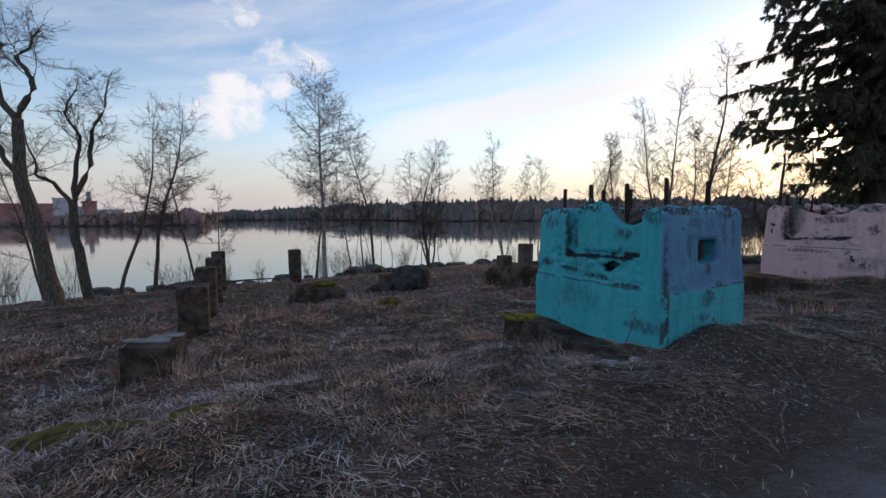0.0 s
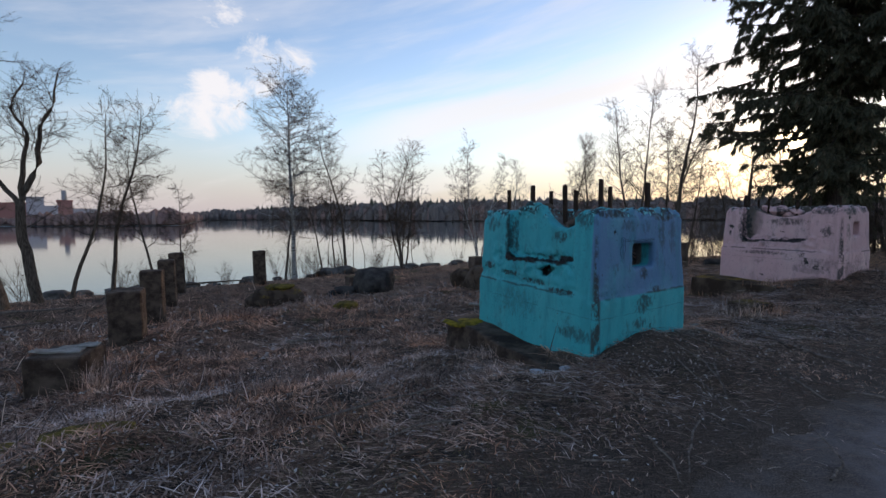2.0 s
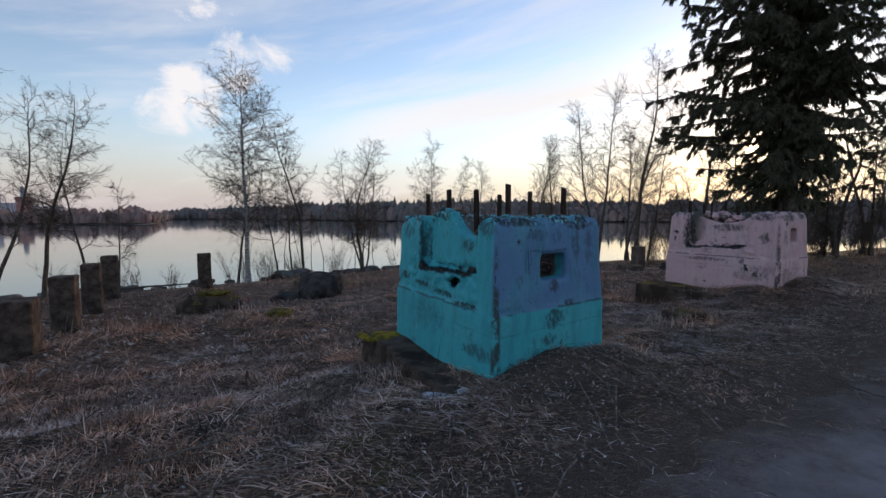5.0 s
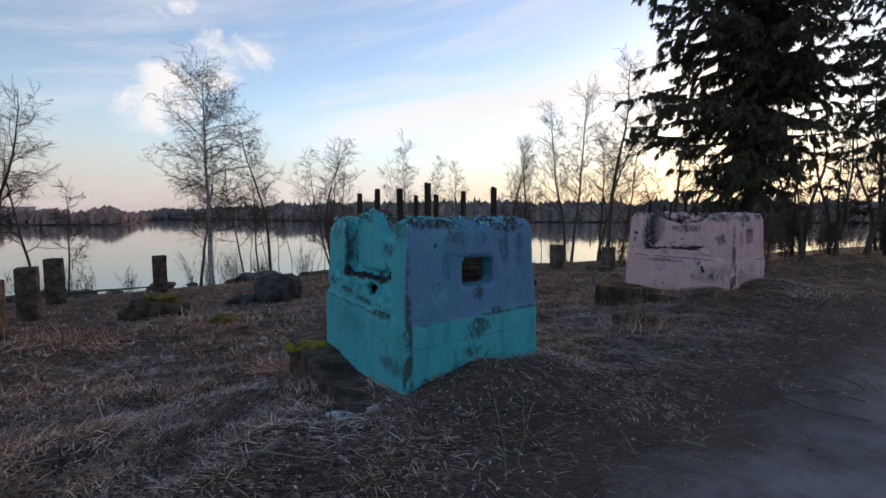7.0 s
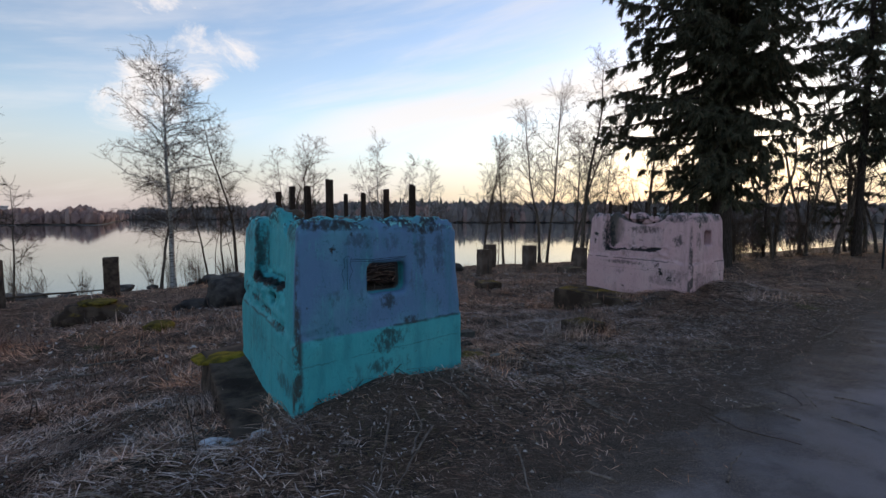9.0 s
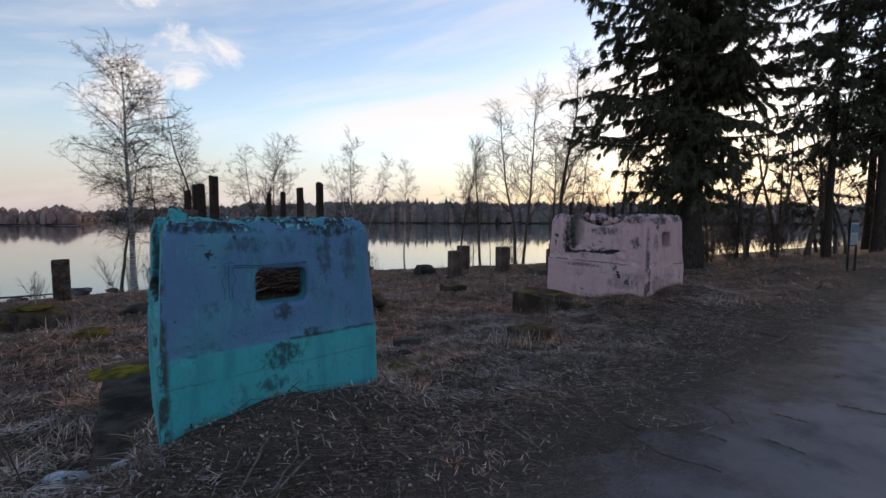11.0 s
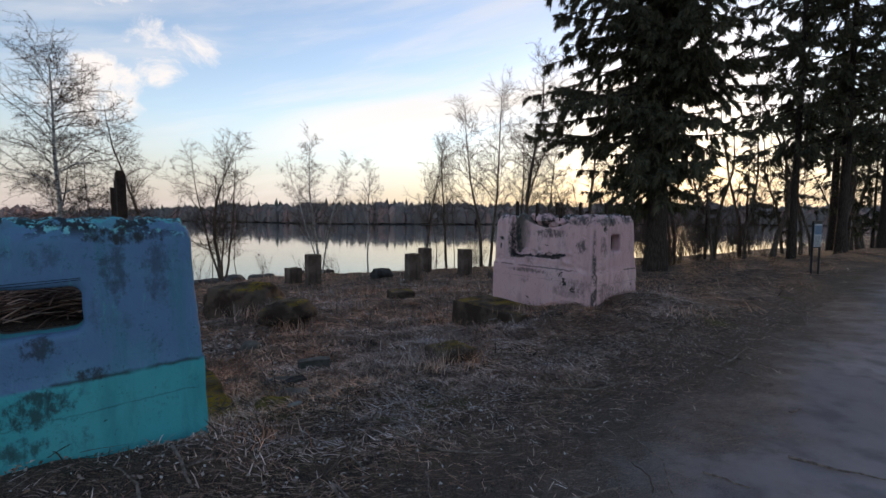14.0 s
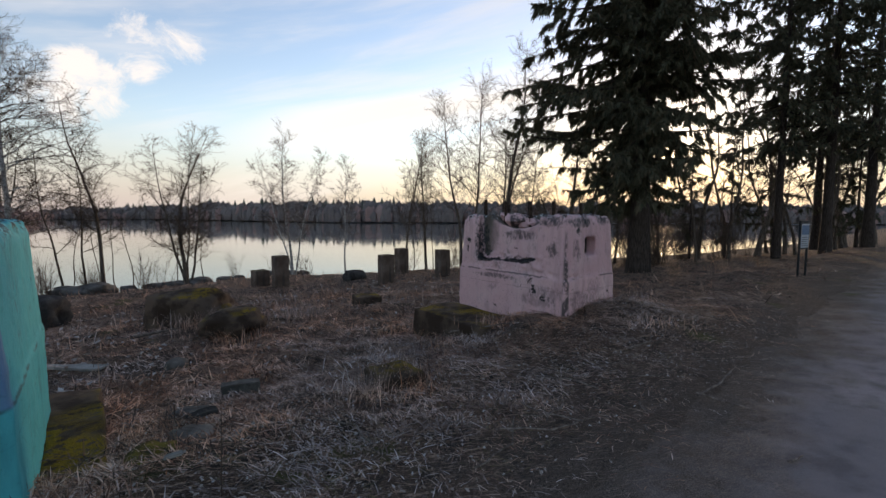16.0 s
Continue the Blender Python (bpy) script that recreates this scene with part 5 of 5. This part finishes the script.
def build_far_woods():
    rnd = random.Random(8)
    wood, pine, brush = ([], []), ([], []), ([], [])

    def spike(store, x, y, z, h, w, lean):
        n = len(store[0])
        a = rnd.uniform(0, 6.28)
        for j in range(3):
            t = a + j * 2.094
            store[0].append((x + math.cos(t) * w, y + math.sin(t) * w, z))
        store[0].append((x + lean[0], y + lean[1], z + h))
        store[1].extend(((n, n + 1, n + 3), (n + 1, n + 2, n + 3), (n + 2, n, n + 3)))

    def conifer(x, y, z, h):
        for f0, f1, w in ((0.15, 0.62, 0.19), (0.36, 0.80, 0.17), (0.58, 1.0, 0.12)):
            n = len(pine[0])
            for j in range(7):
                t = 6.283 * j / 7
                r = h * w * rnd.uniform(0.65, 1.15)
                pine[0].append((x + math.cos(t) * r, y + math.sin(t) * r, z + h * f0 + rnd.uniform(-0.04, 0.04) * h))
            pine[0].append((x, y, z + h * f1))
            pine[1].extend((n + j, n + (j + 1) % 7, n + 7) for j in range(7))

    def broadleaf(store, x, y, z, h, stems):
        for _ in range(stems // 3):
            w = rnd.uniform(0.10, 0.32) * h
            a = rnd.uniform(0, 6.28)
            spike(store, x + rnd.uniform(-0.05, 0.05) * h, y, z, h * rnd.uniform(0.66, 1.0), h * rnd.uniform(0.018, 0.04), (math.cos(a) * w, math.sin(a) * w))
        # the haze of fine twigs reads as low rounded heads
        for _ in range(stems // 4):
            cx, cy, top, n = x + rnd.gauss(0, 0.2) * h, y + rnd.gauss(0, 0.2) * h, h * rnd.uniform(0.6, 0.9), len(store[0])
            for f, w in ((0.02, 0.20), (0.45, 0.24), (0.80, 0.16)):
                for q in range(6):
                    r = h * w * rnd.uniform(0.55, 1.35)
                    store[0].append((cx + math.cos(q * 1.047) * r, cy + math.sin(q * 1.047) * r, z + top * (f + rnd.uniform(-0.05, 0.05))))
            store[0].append((cx, cy, z + top))
            for lev in (0, 6):
                store[1].extend((n + lev + q, n + lev + (q + 1) % 6, n + lev + 6 + (q + 1) % 6, n + lev + 6 + q) for q in range(6))
            store[1].extend((n + 12 + q, n + 12 + (q + 1) % 6, n + 18) for q in range(6))

    az = -79.0
    while az < 79:
        r = float(np.interp(az, FAR_AZ, FAR_R))
        h = float(np.interp(az, FAR_AZ, FAR_H))
        low = az < -28.4
        for k in range(5):
            extra = 3 + k * rnd.uniform(4, 9)
            a = az + rnd.uniform(-0.3, 0.3)
            x, y = far_point(a, extra)
            z = WATER + (0.5 if extra < 12 else 1.0)
            grow = 1.0 + 0.25 * noise.noise((a * 0.4, 1.0, 5.0))
            if low:
                broadleaf(brush, x, y, z, h * grow * rnd.uniform(0.6, 1.0), 11)
            elif k < 2:
                broadleaf(wood if rnd.random() < 0.75 else brush, x, y, z, h * grow * rnd.uniform(0.45, 0.8), 10)
            elif rnd.random() < 0.20 and az > -24:
                conifer(x, y, z, h * grow * rnd.uniform(0.6, 1.02))
            else:
                broadleaf(wood, x, y, z, h * grow * rnd.uniform(0.7, 0.95), 12)
        az += 0.35 * 250 / r
    tagged(link_mesh("far_bare_woods", *wood, M_FAR_WOOD, smooth=False), "grey-brown leafless woods across the lake", "woods", kind="stuff")
    tagged(link_mesh("far_conifers", *pine, M_FAR_PINE, smooth=False), "dark conifers standing in the far woods", "woods", kind="stuff")
    tagged(link_mesh("far_brush", *brush, M_FAR_BRUSH, smooth=False), "reddish brown brush on the low point", "brush", kind="stuff")


build_far_shore()
build_far_woods()


def factory():
    """A mill on the far point: grey halls, a red hall, a chimney."""
    x, y = far_point(-42.5, 140)
    top = thing("mill_building", pose(x, y, WATER + 2, 0, 0, 41), "distant grey and red mill with a pale chimney", "factory")
    for name, x0, x1, h, mat in (("hall", -50, -30, 12, M_BRICKRED), ("hall", -30, 0, 11, M_BRICKRED), ("tower_hall", 0, 9, 15, M_FACTORY), ("hall", 9, 16, 9, M_FACTORY), ("hall", 16, 24, 13, M_BRICKRED), ("hall", 24, 40, 7, M_FACTORY)):
        bm = bmesh.new()
        box(bm, x0, x1, 0, 30, 0, h)
        box(bm, x0 - 0.5, x1 + 0.5, -0.5, 30.5, h, h + 0.8)
        part(name, bm, mat, top)
    verts, faces = [], []
    tube(verts, faces, [Vector((20, 14, z)) for z in (0, 12, 21)], [2.0, 1.7, 1.4], 12)
    link_mesh("chimney", verts, faces, M_CHIMNEY, top, "pale tall chimney")


factory()

# ---- notice board by the path ----


def notice_board(x, y, turn):
    top = thing("notice_board", pose(x, y, land(x, y), 0, 0, turn), "small notice board on two dark metal legs", "sign")
    for px in (-0.17, 0.17):
        verts, faces = [], []
        tube(verts, faces, [Vector((px, 0, z)) for z in (-0.3, 0.7, 1.42)], [0.028] * 3, 8)
        link_mesh("leg", verts, faces, M_FRAME, top)
    bm = bmesh.new()
    box(bm, -0.20, 0.20, -0.025, 0.025, 0.72, 1.46, 0.012)
    frame_part = part("board_frame", bm, M_FRAME, top)
    bm = bmesh.new()
    box(bm, -0.165, 0.165, -0.034, -0.026, 0.76, 1.38)
    part("notice", bm, M_SIGN, frame_part, "pale printed notice")
    bm = bmesh.new()
    box(bm, -0.15, 0.15, -0.040, -0.035, 1.10, 1.34)
    part("picture", bm, M_BLUEPRINT, frame_part, "blue printed picture")
    for k in range(5):
        bm = bmesh.new()
        box(bm, -0.14, 0.14 - 0.04 * (k % 3), -0.039, -0.035, 0.80 + k * 0.055, 0.815 + k * 0.055)
        part("text_line", bm, M_FRAME, frame_part)


notice_board(17.62, 12.33, 12)

# ---- sticks, boards and litter ----


def stick(points, r, label, mat=None, lift=0.012, name="fallen_stick"):
    """A crooked stick lying along the given ground points."""
    rnd = random.Random(int(points[0][0] * 1000))
    pts = []
    for (x0, y0), (x1, y1) in zip(points, points[1:]):
        for k in range(4):
            f = k / 4
            x, y = x0 + (x1 - x0) * f + rnd.gauss(0, 0.006), y0 + (y1 - y0) * f + rnd.gauss(0, 0.006)
            pts.append((x, y))
    pts.append(points[-1])
    c = Vector((*pts[0], 0))
    line = [Vector((x, y, max(land(x, y), smooth_land(x, y) + 0.03) + lift + r + (0.03 if r > 0.011 and us(x, y)[1] > 1.7 else 0.0))) for x, y in pts]
    c = line[0].copy()
    verts, faces = [], []
    n = len(line)
    tube(verts, faces, [p - c for p in line], [r * (1 - 0.6 * i / n) for i in range(n)], 6)
    ob = link_mesh(name, verts, faces, mat or M_STICK, at=Matrix.Translation(c))
    tagged(ob, label, "stick", "fallen sticks")


ON_ROAD, ON_GRASS = "thin bare stick lying on the gravel path", "dry stick lying in dead grass"
for pts, r, where in (([(8.94, 6.2), (9.4, 6.42), (9.73, 6.64)], 0.012, ON_ROAD), ([(8.99, 6.27), (9.19, 5.85)], 0.010, ON_ROAD), ([(8.74, 5.2), (8.91, 5.24)], 0.008, ON_ROAD), ([(8.09, 4.65), (8.25, 4.45), (8.43, 4.3)], 0.010, ON_ROAD),
                      ([(2.59, 3.09), (2.6, 2.8), (2.54, 2.56)], 0.010, ON_ROAD), ([(3.04, 3.28), (2.8, 2.95), (2.62, 2.64)], 0.009, ON_ROAD), ([(2.03, 2.83), (2.34, 2.81)], 0.008, ON_ROAD), ([(4.32, 4.03), (4.27, 3.52)], 0.009, ON_ROAD),
                      ([(5.52, 3.57), (5.7, 3.74), (5.87, 3.86)], 0.008, ON_ROAD), ([(7.4, 4.6), (7.55, 4.4)], 0.008, ON_ROAD), ([(7.0, 4.25), (7.1, 4.0)], 0.007, ON_ROAD), ([(6.4, 4.5), (6.8, 4.55)], 0.009, ON_ROAD),
                      ([(3.46, 4.48), (3.42, 3.9), (3.33, 3.37)], 0.009, ON_GRASS), ([(5.1, 4.83), (5.25, 4.5), (5.33, 4.3)], 0.012, ON_GRASS), ([(4.11, 5.19), (4.34, 4.84)], 0.013, ON_GRASS), ([(4.25, 5.03), (4.47, 5.17)], 0.009, ON_GRASS),
                      ([(5.11, 4.86), (5.31, 4.5)], 0.011, ON_GRASS), ([(-1.4, 7.21), (-0.8, 7.3), (-0.34, 7.42)], 0.022, ON_GRASS), ([(-0.85, 7.9), (-0.24, 8.1)], 0.018, ON_GRASS), ([(2.42, 11.11), (2.94, 11.72)], 0.03, ON_GRASS),
                      ([(1.67, 3.89), (2.0, 3.75), (2.25, 3.67)], 0.009, ON_GRASS), ([(3.76, 4.27), (3.6, 3.9), (3.45, 3.55)], 0.010, ON_GRASS), ([(0.1, 3.5), (0.6, 3.9), (1.1, 4.1)], 0.012, ON_GRASS), ([(7.45, 9.5), (7.8, 9.15), (8.3, 8.75)], 0.014, ON_GRASS)):
    stick(pts, r, where)
rnd = random.Random(66)
for i in range(62):
    u, s = rnd.uniform(1.0, 13), rnd.choice((rnd.uniform(0.4, 2.4), rnd.gauss(1.7, 0.4)))
    a, ln = rnd.uniform(0, 6.28), rnd.choice((rnd.uniform(0.12, 0.45), rnd.uniform(0.3, 0.9)))
    x, y = xy(u, s)
    stick([(x, y), (x + math.cos(a) * ln * 0.5, y + math.sin(a) * ln * 0.5), (x + math.cos(a + 0.3) * ln, y + math.sin(a + 0.3) * ln)], rnd.uniform(0.005, 0.011), ON_ROAD if s < 1.2 else ON_GRASS, M_STICK if i % 2 else M_TWIG)
stick([(-9.4, 17.6), (-8.6, 18.3), (-7.6, 18.5), (-6.6, 18.1)], 0.05, "dark fallen branch lying near the shore", M_BARK, 0.10, "fallen_branch")
stick([(-11.5, 11.6), (-10.4, 11.9), (-9.2, 12.4)], 0.05, "long pale fallen branch under the trees", None, 0.03, "fallen_branch")
stick([(-9.5, 9.5), (-8.2, 10.6)], 0.035, "pale fallen branch in dead grass", None, 0.03, "fallen_branch")


def board(x, y, ln, w, h, turn, label, mat, tilt=0.0, z=None):
    bm = bmesh.new()
    box(bm, -ln / 2, ln / 2, -w / 2, w / 2, 0, h, 0.008)
    bmesh.ops.subdivide_edges(bm, edges=[e for e in bm.edges if e.calc_length() > ln * 0.5], cuts=6)
    for v in bm.verts:
        v.co += Vector((0, noise.noise(v.co * 6), noise.noise(v.co * 6 + Vector((5, 0, 0))))) * 0.02
    ob = part("old_board", bm, mat, smooth=False, at=pose(x, y, (land(x, y) if z is None else z) + 0.015, 0, tilt, turn))
    tagged(ob, label, "board")


board(-3.66, 5.55, 0.55, 0.16, 0.025, 14, "pale broken plank lying on the short post", M_GREYWOOD, 3, z=0.155)
board(-3.55, 5.78, 0.45, 0.13, 0.02, 8, "pale broken plank lying on the short post", M_GREYWOOD, -3, z=0.155)
board(4.66, 8.45, 0.42, 0.16, 0.12, 12, "short weathered wooden beam end in dead grass", M_WOOD)
board(2.15, 9.97, 0.80, 0.16, 0.04, -8, "pale weathered board lying in dead grass", M_GREYWOOD, 2)
board(4.97, 6.82, 0.50, 0.045, 0.015, 62, "split pale lath lying in dead grass", M_GREYWOOD)
board(4.70, 6.25, 0.12, 0.05, 0.02, 5, "small pale wood chip", M_GREYWOOD)
board(4.52, 7.47, 0.28, 0.12, 0.03, 30, "dark flat scrap of wood", M_STONE)


# ---- dead grass and leaves ----


def litter(name, count, region, length, width, rise, mat, label, seed, tall=0.0, patch=0.0):
    """Dry blades scattered over a stretch of the plan, most of them lying flat."""
    rnd = np.random.RandomState(seed)
    u0, u1, s0, s1 = region
    verts, faces = [], []
    for _ in range(count):
        u, s = rnd.uniform(u0, u1), s0 + (s1 - s0) * rnd.rand()
        x, y = xy(u, s)
        clump = noise.noise((x * 1.3, y * 1.3, seed)) + 0.5 * noise.noise((x * 4, y * 4, seed))
        if clump < rnd.uniform(-0.42, 0.26) + patch:
            continue
        if s < 2.2 and rnd.rand() > (max(s - 0.35, 0.0) / 1.85) ** 1.7:
            continue
        if any((x - bx) ** 2 + (y - by) ** 2 < (br * rnd.uniform(0.5, 1.0)) ** 2 and rnd.rand() < 0.6 for bx, by, br in BARE):
            continue
        z = max(land(x, y), smooth_land(x, y) + 0.030 if s < 1.2 else -9)
        ln = rnd.uniform(*length)
        a = rnd.uniform(0, 6.283) if rnd.rand() < 0.5 else 2.2 + 1.6 * noise.noise((x * 0.7, y * 0.7, 3)) + rnd.normal(0, 0.5)
        e = abs(rnd.normal(0, rise)) if rnd.rand() > tall else rnd.uniform(0.6, 1.3)
        dx, dy, dz = math.cos(a) * math.cos(e), math.sin(a) * math.cos(e), math.sin(e)
        w = rnd.uniform(*width)
        px, py = -math.sin(a) * w, math.cos(a) * w
        n = len(verts)
        z += rnd.uniform(0.0, 0.022)
        bend = rnd.normal(0, 0.025)
        mx, my, mz = x + dx * ln * 0.5, y + dy * ln * 0.5, z + dz * ln * 0.5 + 0.003 + ln * 0.010
        ex, ey = x + dx * ln - dy * bend * ln, y + dy * ln + dx * bend * ln
        ez = max(z + dz * ln - 0.03 * ln, z - 0.02)
        verts.extend(((x - px, y - py, z), (x + px, y + py, z), (mx + px, my + py, mz), (mx - px, my - py, mz), (ex, ey, ez)))
        faces.extend(((n, n + 1, n + 2, n + 3), (n + 3, n + 2, n + 4)))
    tagged(link_mesh(name, verts, faces, mat, smooth=False), label, "grass", kind="stuff")


def leaves(name, count, region, size, mat, label, seed):
    rnd = np.random.RandomState(seed)
    u0, u1, s0, s1 = region
    verts, faces = [], []
    for _ in range(count):
        u, s = rnd.uniform(u0, u1), s0 + (s1 - s0) * rnd.rand()
        x, y = xy(u, s)
        if s < 2.4 and rnd.rand() > (s - 0.95) / 1.6 + 0.012:
            continue
        z = max(land(x, y), smooth_land(x, y) + 0.030 if s < 1.2 else -9) + 0.012
        r = rnd.uniform(*size)
        a = rnd.uniform(0, 6.283)
        n = len(verts)
        for j, (f, w) in enumerate(((-1, 0), (-0.2, 0.55), (1, 0), (-0.1, -0.5))):
            verts.append((x + r * (f * math.cos(a) - w * math.sin(a)), y + r * (f * math.sin(a) + w * math.cos(a)), z + (rnd.uniform(0, 0.9) * r if j != 0 else 0)))
        faces.append((n, n + 1, n + 2, n + 3))
    tagged(link_mesh(name, verts, faces, mat, smooth=False), label, "leaves", kind="stuff")


litter("verge_grass", 64000, (-2.5, 16, -0.1, 3.3), (0.03, 0.13), (0.0010, 0.0026), 0.10, M_STRAW, "fine short dead grass along the path", 11)
litter("olive_grass", 15000, (-2.5, 14.5, 1.4, 3.4), (0.03, 0.10), (0.0008, 0.0020), 0.18, M_OLIVE, "thin olive grass along the path", 12)
litter("dead_grass", 58000, (-3.5, 15, 2.9, 6.0), (0.05, 0.25), (0.0016, 0.0046), 0.10, M_STRAW, "flattened brown dead grass by the path", 1)
litter("pale_straw", 22000, (-2.5, 16, -0.1, 2.8), (0.04, 0.14), (0.0012, 0.0030), 0.10, M_PALE, "pale straw blown along the path edge", 21)
litter("dark_stems", 26000, (-5, 16, 2.4, 11), (0.06, 0.24), (0.0025, 0.0065), 0.16, M_DARKSTRAW, "rotten dark stems matted in the dead grass", 31, tall=0.04, patch=0.35)
litter("pale_straw", 38000, (-3.5, 16, 2.0, 7.5), (0.05, 0.26), (0.0016, 0.0046), 0.10, M_PALE, "pale grey dry straw and stalks", 2)
litter("dead_grass", 66000, (-10, 20, 5.4, 11), (0.09, 0.40), (0.0022, 0.0056), 0.12, M_STRAW, "matted brown dead grass on the slope", 3, tall=0.03)
litter("dead_grass", 28000, (-16, 28, 10.5, 22), (0.15, 0.45), (0.0035, 0.008), 0.14, M_STRAW, "matted brown dead grass near the shore", 4, tall=0.07)
litter("dead_grass", 12000, (14, 34, 1.2, 9), (0.12, 0.4), (0.003, 0.007), 0.16, M_STRAW, "dead grass along the far path edge", 5, tall=0.05)
litter("dry_stalks", 700, (-8, 14, 3.0, 14), (0.25, 0.6), (0.002, 0.004), 0.4, M_PALE, "upright and leaning dry stalks", 6, tall=0.35)
litter("fallen_twigs", 3500, (-5, 15, 2.0, 9), (0.25, 0.8), (0.002, 0.0045), 0.12, M_TWIG, "thin dark fallen twigs in the grass", 9, tall=0.02)
leaves("fallen_leaves", 52000, (-3.5, 14.5, 0.2, 6.0), (0.006, 0.020), M_LEAF, "small curled fallen leaves", 7)
leaves("fallen_leaves", 9000, (-9, 18, 6.0, 14.0), (0.02, 0.06), M_LEAF, "curled fallen leaves on the slope", 8)


def tussock(x, y, height, spread_, count, mat, label, seed):
    """A clump of upright dead grass."""
    rnd = random.Random(seed)
    verts, faces = [], []
    for _ in range(count):
        a, lean = rnd.uniform(0, 6.28), rnd.uniform(0.1, 1.0)
        px, py = rnd.gauss(0, spread_), rnd.gauss(0, spread_)
        ln, w, b = height * rnd.uniform(0.5, 1.1), rnd.uniform(0.0015, 0.004), rnd.uniform(0, 6.28)
        wx, wy = math.cos(b) * w, math.sin(b) * w
        n = len(verts)
        pts = [(px + math.cos(a) * lean * ln * f * f, py + math.sin(a) * lean * ln * f * f, ln * f * (1 - 0.3 * lean * f) - 0.03) for f in (0, 0.5, 1)]
        for i, (qx, qy, qz) in enumerate(pts[:2]):
            verts.extend(((qx - wx, qy - wy, qz), (qx + wx, qy + wy, qz)))
        verts.append(pts[2])
        faces.extend(((n, n + 1, n + 3, n + 2), (n + 2, n + 3, n + 4)))
    ob = link_mesh("grass_tussock", verts, faces, mat, smooth=False, at=pose(x, y, land(x, y)))
    tagged(ob, label, "grass", kind="stuff")


rnd = random.Random(90)
for i, (x, y, h, s, n) in enumerate(((-3.1, 5.5, 0.45, 0.14, 260), (-4.1, 5.7, 0.40, 0.14, 200), (-3.2, 6.3, 0.3, 0.2, 150), (6.12, 7.32, 0.32, 0.16, 240), (6.62, 7.3, 0.30, 0.15, 200), (6.5, 7.75, 0.30, 0.2, 200), (3.0, 12.2, 0.35, 0.3, 220), (7.3, 9.1, 0.22, 0.15, 150),
                                     (8.2, 9.2, 0.22, 0.2, 180), (1.7, 5.6, 0.26, 0.14, 160), (0.3, 3.5, 0.2, 0.16, 160), (-0.6, 4.3, 0.22, 0.2, 180), (5.0, 12.8, 0.4, 0.3, 220), (4.0, 11.2, 0.35, 0.3, 220), (-3.3, 9.2, 0.35, 0.35, 240), (-2.2, 11.9, 0.35, 0.3, 200),
                                     (7.6, 14.6, 0.4, 0.35, 220), (10.8, 13.2, 0.4, 0.35, 220), (11.6, 10.6, 0.25, 0.25, 200), (12.6, 11.8, 0.3, 0.4, 260), (4.5, 5.6, 0.18, 0.12, 130), (9.9, 8.3, 0.2, 0.3, 200), (-3.8, 9.8, 0.3, 0.4, 420), (-3.2, 9.4, 0.3, 0.3, 300), (3.7, 12.2, 0.35, 0.35, 420), (5.3, 15.9, 0.4, 0.4, 420), (4.3, 14.8, 0.35, 0.4, 300), (0.6, 10.5, 0.25, 0.5, 260), (6.8, 11.0, 0.25, 0.4, 260), (-5.8, 8.0, 0.3, 0.4, 260))):
    tussock(x, y, h, s, n, M_STRAW if i % 3 else M_PALE, "tuft of standing dead straw-coloured grass", 400 + i)
for i in range(60):
    u, s = rnd.uniform(-9, 17), rnd.uniform(3.2, 15)
    x, y = xy(u, s)
    tussock(x, y, rnd.uniform(0.08, 0.19), rnd.uniform(0.1, 0.3), rnd.randint(90, 220), M_STRAW if i % 4 else M_PALE, "low tuft of matted dead grass", 500 + i)
